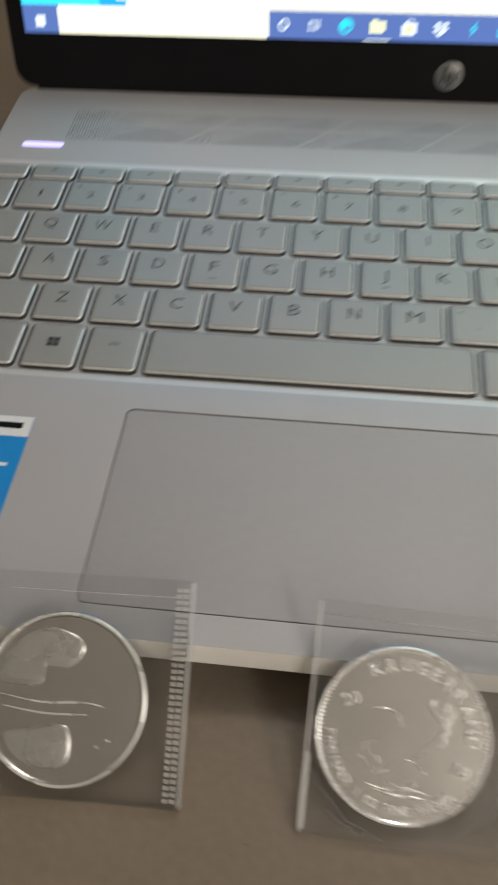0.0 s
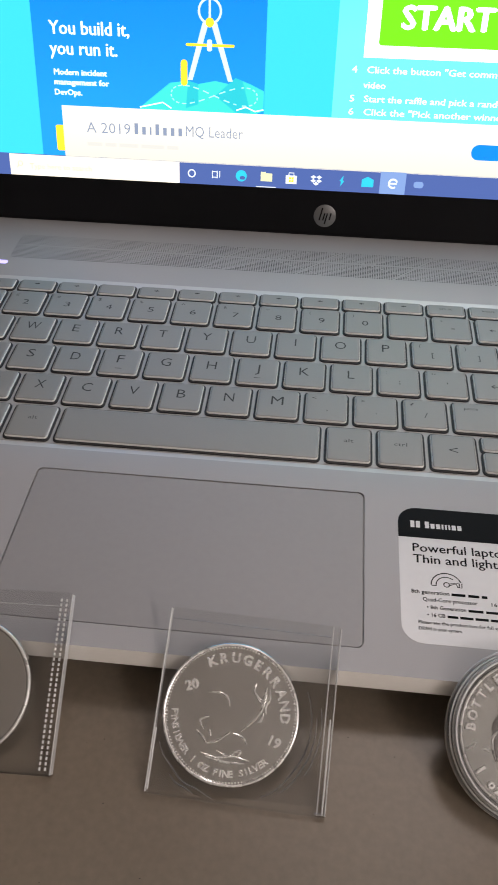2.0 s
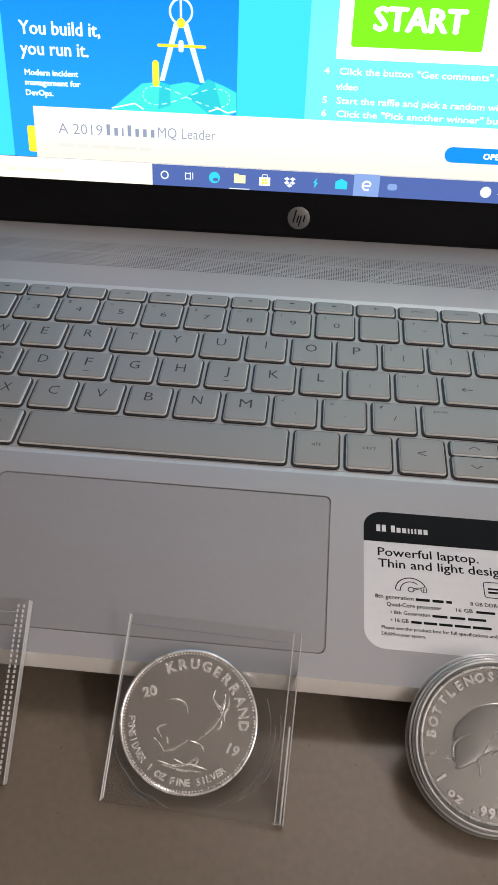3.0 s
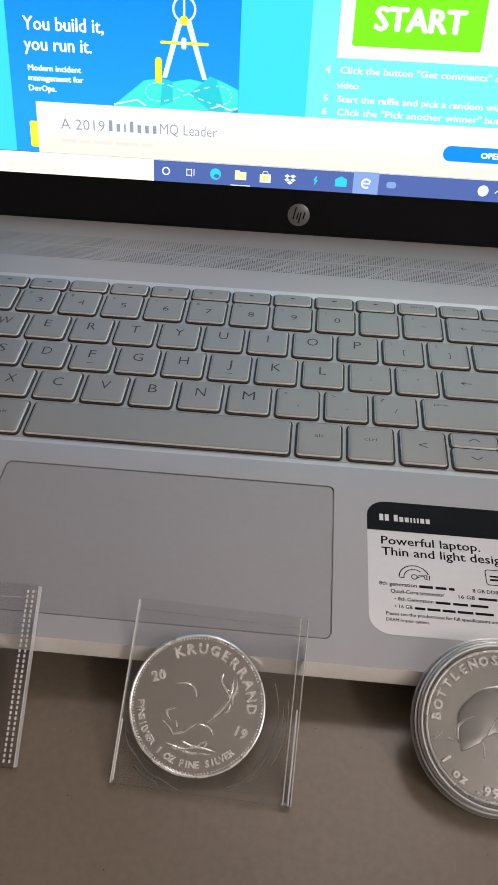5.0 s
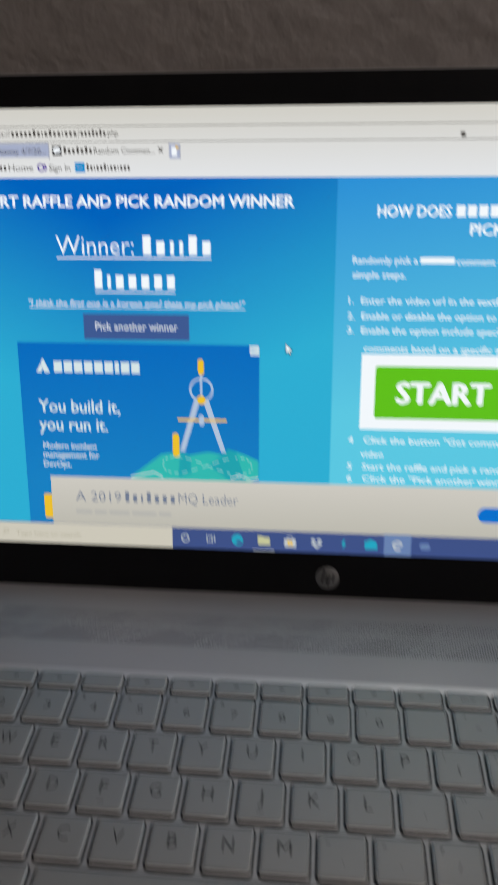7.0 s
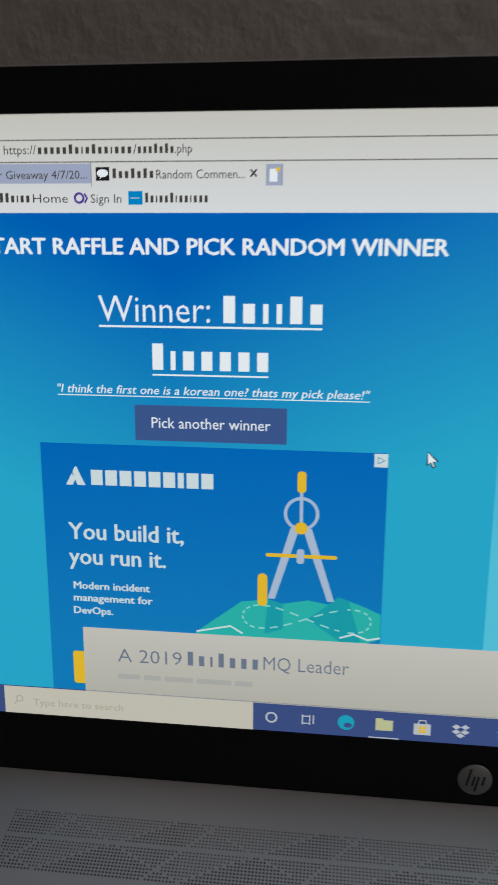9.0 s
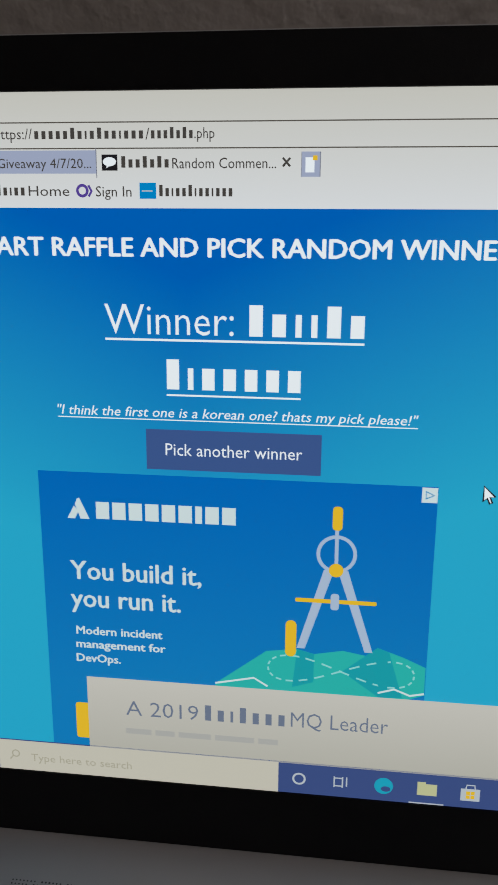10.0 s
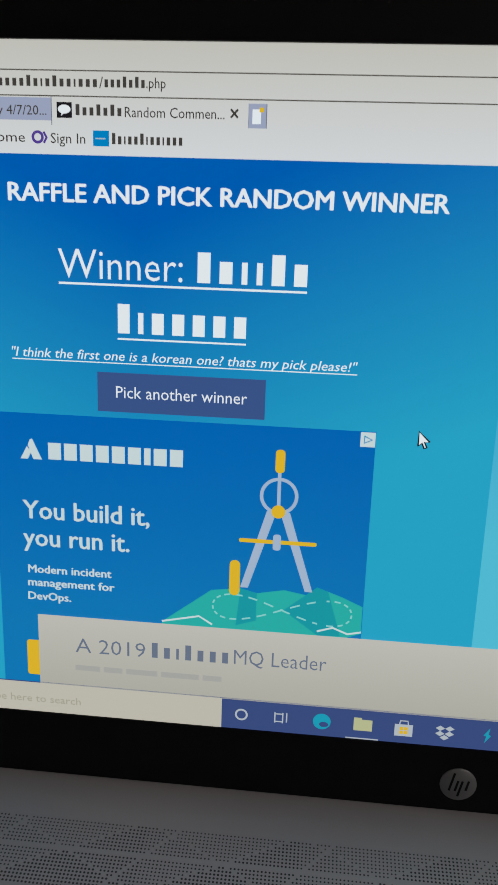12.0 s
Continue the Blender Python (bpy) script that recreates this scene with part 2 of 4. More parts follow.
def text(name, body, x0, x1, y, cap, mat, parent, z=0, bold=0.0, slant=0.0, label=""):
    """Writing from x0 to x1 on the line y, with capitals of that height."""
    me, a, b = letters(body, min(bold, 0.0), slant)
    if bold > 0:
        # heavy type: the same glyphs printed again a little to each side and up
        bm = bmesh.new()
        for dx, dy, dz in ((-bold, 0, 0), (bold, 0, 0.000012), (0, bold * 0.6, 0.000024), (0, -bold * 0.6, 0.000036)):
            n = len(bm.verts)
            bm.from_mesh(me)
            bm.verts.ensure_lookup_table()
            for v in bm.verts[n:]:
                v.co += Vector((dx, dy, dz))
        bm.to_mesh(me)
        bm.free()
        a, b = a - bold, b + bold
    sx, sy = (x1 - x0) / (b - a), cap / 0.72
    me.transform(Matrix.Translation((x0, y, z)) @ Matrix.Diagonal((sx, sy, 1, 1)) @ Matrix.Translation((-a, 0, 0)))
    me.materials.clear()
    me.materials.append(mat)
    ob = new(name, me)
    ob.parent = parent
    return tagged(ob, label)


def letter_bars(name, x0, x1, y, h, body, mat, parent, z=0, gap=0.28):
    """Plain upright bars, one for each letter of a word that is not spelt out: l low, t tall, n narrow, a space for a gap."""
    wide = {"l": 1.0, "t": 1.0, "n": 0.45, " ": 0.5}
    unit = (x1 - x0) / (sum(wide[c] for c in body) + gap * (len(body) - 1))
    x = x0
    for c in body:
        if c != " ":
            part(name, rect(x, x + wide[c] * unit, y, y + h * (1.0 if c == "t" else 0.72), z), mat, parent)
        x += (wide[c] + gap) * unit


def bars(name, x0, x1, y, h, words, mat, parent, z=0, gap=0.0012):
    """Plain bars in place of words, one part each; words: their lengths."""
    total, free = sum(words), (x1 - x0) - gap * (len(words) - 1)
    x = x0
    for w in words:
        part(name, rect(x, x + w / total * free, y, y + h, z), mat, parent)
        x += w / total * free + gap


# ------------------------------------------------------------------ the room
def room():
    x0, x1, y0, y1, zf, zc = -1.9, 1.9, -2.2, 0.95, ZT - 0.75, 1.65
    t = 0.1
    tagged(part("floor", box(x0, x1, y0, y1, zf - t, zf), FLOOR), "brown wooden floor of the room", "floor", kind="structure")
    tagged(part("ceiling", box(x0, x1, y0, y1, zc, zc + t), CEIL), "plain off-white ceiling", "ceiling", kind="structure")
    for n, b, l in (("wall_north", (x0, x1, y1, y1 + t, zf, zc), "grey rough-textured plaster wall behind the table"),
                    ("wall_south", (x0, x1, y0 - t, y0, zf, zc), "plain plaster wall"),
                    ("wall_west", (x0 - t, x0, y0, y1, zf, zc), "plain plaster wall"),
                    ("wall_east", (x1, x1 + t, y0, y1, zf, zc), "plain plaster wall")):
        tagged(part(n, box(*b), WALL if n == "wall_north" else PAINT), l, "wall", kind="structure")


room()


def table():
    th = thing("table", "brown-grey laminate table top with a smooth worn surface", "table", pose(0.05, -0.02, ZT - 0.75))
    H = 0.75
    part("tabletop", slab(-0.75, 0.75, -0.38, 0.52, ((0.004, H - 0.028), (0, H - 0.024), (0, H - 0.004), (0.004, H)), 0.02), TABLE, th)
    for x in (-0.68, 0.68):
        for y in (-0.31, 0.45):
            part("leg", box(x - 0.025, x + 0.025, y - 0.025, y + 0.025, 0, H - 0.028, None, 0.004), TABLE, th)


table()


# ------------------------------------------------------------------ the laptop
laptop = thing("laptop", "open silver laptop with a lit display, standing on the table", "laptop", pose(0, 0, ZT))
UP = -ZT               # deck height above the table, in the laptop's space


def cut(me, cutters):
    """The mesh with solids taken away."""
    ob = new("blank", me)
    made = []
    for bm in cutters:
        c = new("cutter", mesh_of(bm, HOLE))
        m = ob.modifiers.new("cut", "BOOLEAN")
        m.object, m.operation, m.solver = c, "DIFFERENCE", "EXACT"
        made.append(c)
    dg = bpy.context.evaluated_depsgraph_get()
    dg.update()
    res = bpy.data.meshes.new_from_object(ob.evaluated_get(dg))
    for o in made + [ob]:
        bpy.data.objects.remove(o)
    return res


KX0, KX1, KY0, KY1 = XC - 0.1745, XC + 0.1745, -0.0126, 0.0953
TX0, TX1, TY0, TY1 = -0.0592, 0.0577, -0.0862, -0.0239


def base():
    bm = slab(XC - HALF, XC + HALF, -0.0968, 0.1525,
              ((0.016, UP - 0.0145), (0.007, UP - 0.0085), (0.0005, UP - 0.0042), (0, UP - 0.0036), (0.0004, UP - 0.0028), (0.0026, UP)), 0.009, 6)
    me = cut(mesh_of(bm, DECK, 25), [
        slab(KX0, KX1, KY0, KY1, ((0.0016, UP - 0.0009), (-0.0020, UP + 0.0002)), 0.003),
        slab(TX0, TX1, TY0, TY1, ((0, UP - 0.0011), (0, UP + 0.001)), 0.0022)])
    me.materials.clear()
    me.materials.append(DECK)
    me.materials.append(LIP_GLEAM)
    me.materials.append(SLOPE_GLEAM)
    me.shade_smooth()
    me.set_sharp_from_angle(angle=radians(20))
    # Chamfer and recess slopes take the paler colours that carry their reflections.
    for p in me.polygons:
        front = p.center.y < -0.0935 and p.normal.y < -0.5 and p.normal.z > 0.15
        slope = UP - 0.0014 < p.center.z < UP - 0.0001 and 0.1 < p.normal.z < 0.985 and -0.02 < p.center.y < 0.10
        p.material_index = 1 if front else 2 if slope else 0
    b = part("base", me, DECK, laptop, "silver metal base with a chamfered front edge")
    part("tray", slab(KX0 + 0.0018, KX1 - 0.0018, KY0 + 0.0018, KY1 - 0.0018, ((0, UP - 0.0012), (0, UP - 0.0008)), 0.003), TRAY, laptop, "recessed keyboard tray")
    part("trackpad", slab(TX0 + 0.0004, TX1 - 0.0004, TY0 + 0.0004, TY1 - 0.0004, ((0, UP - 0.0012), (0, UP - 0.0003), (0.0002, UP - 0.0002)), 0.002), PAD, laptop, "wide satin silver trackpad", smooth=12)
    for y in (-0.08, 0.12):
        part("rubber_foot", box(XC - 0.13, XC + 0.13, y - 0.004, y + 0.004, 0, UP - 0.014, None, 0.001), RUBBER, laptop)
    # light bar of the power button
    part("power_button", slab(-0.1301, -0.1135, 0.1064, 0.1092, ((0, UP - 0.0002), (0, UP + 0.0002), (0.0002, UP + 0.0003)), 0.0013), LED, laptop, "lit violet-white power light bar")


base()


def grille():
    """Rows of small round holes between hinge and keys, with bare lines that form triangles."""
    bm = bmesh.new()
    step = 0.00112
    x0, x1, y0, y1 = XC - 0.150, XC + 0.150, 0.1130, 0.1350
    ny, nx = int((y1 - y0) / step), int((x1 - x0) / step)
    tri = 0.046
    for i in range(nx):
        for j in range(ny):
            x, y = x0 + i * step, y0 + j * step
            f = ((x - XC) / tri) % 1.0
            g = (y - y0) / (y1 - y0)
            d = min(abs(f - g), abs(1 - f - g), abs((f + 0.5) % 1.0 - g * 0.5 - 0.25), abs(g - 0.52) * 0.9)
            if d < 0.012:
                continue
            side = (f > g) + 2 * (1 - f > g)
            r = (0.00027, 0.00033, 0.00029, 0.00036)[side]
            bm.faces.new([bm.verts.new((x + r * math.cos(a), y + r * math.sin(a), UP + 0.00003)) for a in (k * math.pi / 3 for k in range(6))])
    tagged(part("speaker_grille", bm, HOLE, laptop, "perforated speaker grille with a triangle pattern"), kind="stuff")


grille()

CAPS = {}
LEGEND_WIDTH = {"I": 0.10, "J": 0.34, "L": 0.54, "F": 0.56, "E": 0.58, "T": 0.70, "P": 0.62, "B": 0.66, "R": 0.68, "S": 0.64, "M": 0.92, "W": 1.15, "O": 0.92, "Q": 0.95, "G": 0.82, "C": 0.78,
                ".": 0.16, ",": 0.16, ";": 0.16, "'": 0.14, ":": 0.16, "/": 0.46, "1": 0.3, "|": 0.1, "[": 0.3, "]": 0.3, "{": 0.35, "}": 0.35, "(": 0.3, ")": 0.3, "!": 0.15}


def key(x0, x1, y0, y1, legends=(), gap=0.0014):
    """A key between its pitch lines. legends: (text, place across, place up, height)."""
    w, d = round(x1 - x0 - 2 * gap, 5), round(y1 - y0 - 2 * gap, 5)
    if (w, d) not in CAPS:
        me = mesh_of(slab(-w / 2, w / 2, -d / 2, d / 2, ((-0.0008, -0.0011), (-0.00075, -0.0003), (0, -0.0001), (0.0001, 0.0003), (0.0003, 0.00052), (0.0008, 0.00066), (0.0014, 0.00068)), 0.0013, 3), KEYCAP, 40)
        me.materials.append(GAP_SHADE)
        me.materials.append(BEVEL_GLINT)
        # The outset lower rings are coloured as the shaded gap at each key's foot.
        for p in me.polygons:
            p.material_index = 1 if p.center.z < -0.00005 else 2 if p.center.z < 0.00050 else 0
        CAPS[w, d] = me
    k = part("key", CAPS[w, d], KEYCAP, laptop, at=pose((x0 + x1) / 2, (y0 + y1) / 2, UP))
    for body, fx, fy, h in legends:
        wd = h * LEGEND_WIDTH.get(body, 0.76) if len(body) == 1 else h * 0.62 * len(body)
        cx, cy = fx * w, fy * d
        text("legend", body, cx - wd / 2, cx + wd / 2, cy - h / 2, h, LEGEND, k, 0.00072, -0.006)
    return k


def pitch(u):
    return (u - 7.5) * KEY


def keyboard():
    up = KEY / 2
    marks = {1: "!", 2: "@", 3: "#", 4: "$", 5: "%", 6: "^", 7: "&", 8: "*", 9: "(", 0: ")"}
    L, R = KX0 + 0.0012, KX1 - 0.0012
    # letters
    rows = (("QWERTYUIOP", 1.5, 3, 1.5, (("{", "["), ("}", "]"))), ("ASDFGHJKL", 1.75, 2, 1.75, ((":", ";"), ('"', "'"))), ("ZXCVBNM", 2.25, 1, 2.25, (("<", ","), (">", "."), ("?", "/"))))
    for word, u, r, first, extra in rows:
        key(L, pitch(first), r * KEY - up, r * KEY + up)
        for c in word:
            k = key(pitch(u), pitch(u + 1), r * KEY - up, r * KEY + up, ((c, -0.01, 0.1, 0.0052),))
            if c in "FJ":
                part("ridge", rect(-0.0013, 0.0013, -0.0047, -0.0044, 0.00074), LEGEND, k)
            u += 1
        for a, b in extra:
            key(pitch(u), pitch(u + 1), r * KEY - up, r * KEY + up, ((b, 0.02, -0.05, 0.003), (a, -0.3, 0.3, 0.002)))
            u += 1
        if r == 3:
            key(pitch(u), pitch(15), r * KEY - up, r * KEY + up, (("\\", 0.0, -0.05, 0.003), ("|", -0.35, 0.3, 0.002)))
        elif r == 2:
            k = key(pitch(u), pitch(15), r * KEY - up, r * KEY + up)
            part("arrow_mark", stroke(((-0.013, 0), (-0.009, 0)), 0.0004, 0.00074, stroke(((-0.0118, 0.001), (-0.0132, 0), (-0.0118, -0.001)), 0.0004, 0.00074)), LEGEND, k)
        else:
            key(pitch(u), pitch(15), r * KEY - up, r * KEY + up, (("pause", -0.36, 0.3, 0.0017),))
    # numbers
    key(L, pitch(1), 4 * KEY - up, 4 * KEY + up)
    for i in range(10):
        n = (i + 1) % 10
        key(pitch(1 + i), pitch(2 + i), 4 * KEY - up, 4 * KEY + up, ((str(n), 0.04, -0.02, 0.0036), (marks[n], -0.28, 0.3, 0.0020)))
    key(pitch(11), pitch(12), 4 * KEY - up, 4 * KEY + up)
    key(pitch(12), pitch(13), 4 * KEY - up, 4 * KEY + up, (("+", -0.25, 0.3, 0.0018), ("=", 0.03, -0.02, 0.0022)))
    k = key(pitch(13), pitch(15), 4 * KEY - up, 4 * KEY + up, (("backspace", 0.05, 0.0, 0.0016),))
    part("arrow_mark", stroke(((-0.012, 0), (-0.0095, 0)), 0.0004, 0.00074, stroke(((-0.011, 0.0008), (-0.012, 0), (-0.011, -0.0008)), 0.0004, 0.00074)), LEGEND, k)
    # function row
    fy0, fy1 = 4.5 * KEY - 0.0010, 0.0947
    edges = [L] + [0.0094 + j * 0.0187 for j in range(-7, 11)] + [R]
    for i, (a, b) in enumerate(zip(edges, edges[1:])):
        k = key(a, b, fy0, fy1, ((("insert", 0, 0.1, 0.0015),) if i == 13 else (("prt sc", 0, 0.1, 0.0015),) if i == 12 else ()), 0.0012)
        if 1 <= i <= 11 and i != 4:
            bm = stroke(((-0.0011, 0.0006), (0.0011, 0.0006)), 0.0005, 0.00074)
            stroke(((-0.0003, 0.0001), (0.0009 - 0.0001 * i, 0.0011)), 0.0005, 0.00074, bm)
            part("function_mark", bm, LEGEND, k)
    # bottom row
    by0, by1 = -up - 0.0016, up
    for a, b, leg in ((L, -0.1169, ("ctrl",)), (-0.1169, -0.0976, ("fn",)), (-0.0976, -0.0783, ()), (-0.0783, -0.0590, ("alt",)), (-0.0590, 0.0422, ()),
                      (0.0422, 0.0612, ("alt",)), (0.0612, 0.0805, ("ctrl",))):
        k = key(a, b, by0, by1, [(t, 0.0, 0.1, 0.0019) for t in leg])
        if abs(a + 0.0976) < 1e-6:
            bm = bmesh.new()
            for sx in (0, 1):
                for sy in (0, 1):
                    rect(-0.0019 + sx * 0.002, -0.0001 + sx * 0.002, -0.0010 + sy * 0.002, 0.0008 + sy * 0.002, 0.00074, bm)
            part("window_mark", bm, LEGEND, k)
    ax = 0.0805
    key(ax, ax + 0.0193, by0, by1, (("<", 0, 0.05, 0.0042),))
    for y0, y1, s in ((0.0, by1, 1), (by0, 0.0014, -1)):
        k = key(ax + 0.0193, ax + 0.0386, y0, y1, (), 0.0011)
        part("arrow_mark", stroke(((-0.002, -0.0007 * s), (0, 0.0008 * s), (0.002, -0.0007 * s)), 0.0004, 0.00074), LEGEND, k)
    key(ax + 0.0386, pitch(15), by0, by1, ((">", 0, 0.05, 0.0042),))
    # number block
    n0, n1 = pitch(15) + 0.002, R
    w = (n1 - n0) / 3
    for i in range(3):
        for r in range(5):
            key(n0 + i * w, n0 + (i + 1) * w, r * KEY - up if r else by0, r * KEY + up)


keyboard()


def stickers():
    z = UP + 0.00006
    s = part("spec_sticker", slab(0.0689, 0.1435, -0.0826, -0.0293, ((0, UP), (0, z)), 0.0065, 6), LABEL_WHITE, laptop, "white and black product sticker with printed text")
    z += 0.00005
    top = [(x, y) for x, y in round_rect(0.0689, 0.1435, -0.0826, -0.0293, 0.0065, 6) if y > -0.0424]
    part("header", patch(top + [(0.0689, -0.0423), (0.1435, -0.0423)], z), LABEL_BLACK, s, "black header band")
    letter_bars("brand_bar", 0.0731, 0.0900, -0.0380, 0.0029, "tt tllnnnll", LABEL_WHITE, s, z + 0.00005, 0.4)
    text("headline", "Powerful laptop.", 0.0734, 0.1057, -0.0481, 0.0035, LABEL_BLACK, s, z, 0.012)
    text("headline", "Thin and light design", 0.0734, 0.1139, -0.0527, 0.0035, LABEL_BLACK, s, z, 0.012)
    arc = [(0.0835 + 0.0048 * math.cos(radians(a)), -0.0610 + 0.0048 * math.sin(radians(a))) for a in range(20, 181, 10)]
    bm = stroke(arc, 0.00035, z)
    arc2 = [(0.0835 + 0.0033 * math.cos(radians(a)), -0.0610 + 0.0033 * math.sin(radians(a))) for a in range(50, 181, 10)]
    stroke(arc2, 0.0003, z, bm)
    stroke([(0.0835 + 0.0009 * math.cos(radians(a)), -0.0606 + 0.0009 * math.sin(radians(a))) for a in range(0, 360, 30)], 0.0003, z, bm, closed=True)
    stroke(((0.0843, -0.0602), (0.0883, -0.0592), (0.0844, -0.0608)), 0.0003, z, bm)
    stroke(((0.0883, -0.0596), (0.0882, -0.0614), (0.0869, -0.0612), (0.0865, -0.0600)), 0.0003, z, bm)
    stroke(((0.0874, -0.0613), (0.0875, -0.0598)), 0.0003, z, bm)
    stroke(((0.0788, -0.0612), (0.0804, -0.0612)), 0.0003, z, bm)
    part("gauge_icon", bm, LABEL_BLACK, s)
    text("fine_print", "8th generation", 0.0723, 0.0841, -0.0647, 0.0015, LABEL_BLACK, s, z, 0.012)
    bars("brand_bar", 0.0848, 0.0958, -0.0647, 0.0010, (5, 4, 2), LABEL_BLACK, s, z, 0.0008)
    text("fine_print", "Quad-Core processor", 0.0758, 0.0925, -0.0674, 0.0015, LABEL_BLACK, s, z, 0.012)
    text("fine_print", "8 GB DDR4", 0.1014, 0.1104, -0.0647, 0.0014, LABEL_BLACK, s, z, 0.012)
    text("fine_print", "16 GB", 0.0968, 0.1019, -0.0674, 0.0014, LABEL_BLACK, s, z, 0.012)
    bars("brand_bar", 0.1029, 0.1174, -0.0674, 0.0009, (5, 7), LABEL_BLACK, s, z, 0.0008)
    bm = stroke(round_rect(0.1062, 0.1122, -0.0612, -0.0553, 0.0008, 2), 0.0003, z, closed=True)
    rect(0.1074, 0.1110, -0.0582, -0.0575, z, bm)
    rect(0.1074, 0.1104, -0.0596, -0.0588, z, bm)
    part("chip_icon", bm, LABEL_BLACK, s)
    text("fine_print", "\u2022 8th Generation", 0.0769, 0.0888, -0.0702, 0.0014, LABEL_BLACK, s, z, 0.012)
    bars("brand_bar", 0.0895, 0.1056, -0.0702, 0.0009, (5, 5, 6), LABEL_BLACK, s, z, 0.0008)
    text("fine_print", "\u2022 16 GB", 0.0769, 0.0823, -0.0730, 0.0014, LABEL_BLACK, s, z, 0.012)
    bars("brand_bar", 0.0830, 0.1069, -0.0730, 0.0009, (4, 5, 5, 6, 7), LABEL_BLACK, s, z, 0.0006)
    text("fine_print", "Please see the product box for full specifications and disclosures", 0.0741, 0.1159, -0.0757, 0.0012, LABEL_BLACK, s, z, 0.012)
    text("fine_print", "DRAM in your system.", 0.0741, 0.0871, -0.0779, 0.0012, LABEL_BLACK, s, z, 0.012)
    z = UP + 0.00006
    b = part("processor_sticker", slab(-0.1105, -0.0853, -0.0690, -0.0299, ((0, UP), (0, z)), 0.0008, 2), LABEL_BLUE, laptop, "blue and white processor sticker")
    part("white_band", rect(-0.1103, -0.0854, -0.0373, -0.0300, z + 0.00005), LABEL_WHITE, b)
    bars("brand_bar", -0.1060, -0.0880, -0.0345, 0.0022, (3, 4), LABEL_BLACK, b, z + 0.0001)
    bars("small_bar", -0.1000, -0.0885, -0.0478, 0.0012, (3, 2), LABEL_WHITE, b, z + 0.0001)


stickers()

# ------------------------------------------------------------------ lid and display
LIDM = pose(0, HINGE_Y, HINGE_Z - ZT, 90 - LEAN)
SX0, SX1, SY0, SY1 = -0.1372, 0.2076, 0.0192, 0.2128


def frame_plate(x0, x1, y0, y1, r, hx0, hx1, hy0, hy1, z0, z1):
    """A plate with a rectangular opening."""
    bm = bmesh.new()
    n = 4
    outer, inner = round_rect(x0, x1, y0, y1, r, n), round_rect(hx0, hx1, hy0, hy1, 0.0006, n)
    loops = [[bm.verts.new((x, y, z)) for x, y in pts] for pts, z in ((inner, z0), (outer, z0), (outer, z1), (inner, z1), (inner, z0))[:4]]
    k = len(outer)
    for a, b in ((0, 1), (1, 2), (2, 3), (3, 0)):
        for i in range(k):
            bm.faces.new((loops[a][i], loops[a][(i + 1) % k], loops[b][(i + 1) % k], loops[b][i]))
    bmesh.ops.recalc_face_normals(bm, faces=bm.faces)
    return bm


def lid():
    x0, x1, y0, y1 = XC - HALF, XC + HALF, -0.0015, 0.2262
    part("lid_shell", slab(x0, x1, y0, y1, ((0.004, -0.0065), (0.0006, -0.005), (0, -0.003), (0, -0.0012)), 0.008, 5), DECK, laptop, "silver lid shell", at=LIDM)
    part("bezel", frame_plate(x0 + 0.0008, x1 - 0.0008, y0, y1 - 0.0008, 0.0075, SX0, SX1, SY0, SY1, -0.0012, 0.0012), BLACK, laptop, "matt black display bezel", at=LIDM)
    part("hinge", loft(bmesh.new(), [[(x, 0.1535 + 0.0045 * math.cos(a), UP - 0.0015 + 0.0045 * math.sin(a)) for a in (k * math.pi / 8 for k in range(16))] for x in (XC + 0.172, XC - 0.172)]), BLACK, laptop, "dark hinge barrel")
    badge = part("badge", disc(0.0055, ((0.0055, 0.0012), (0.0055, 0.0015), (0.0052, 0.0017)), 40), CHROME, laptop, "round metal maker's badge", at=LIDM @ Matrix.Translation((0.0366, 0.0071, 0)))
    bm = bmesh.new()
    for x, y0, y1 in ((-0.0022, -0.0022, 0.0040), (-0.0004, -0.0022, 0.0014), (0.0009, -0.0040, 0.0014), (0.0027, -0.0018, 0.0016)):
        stroke(((x + 0.22 * y0, y0), (x + 0.22 * y1, y1)), 0.0007, 0.00175, bm)
    part("badge_mark", bm, BLACK, badge)


lid()

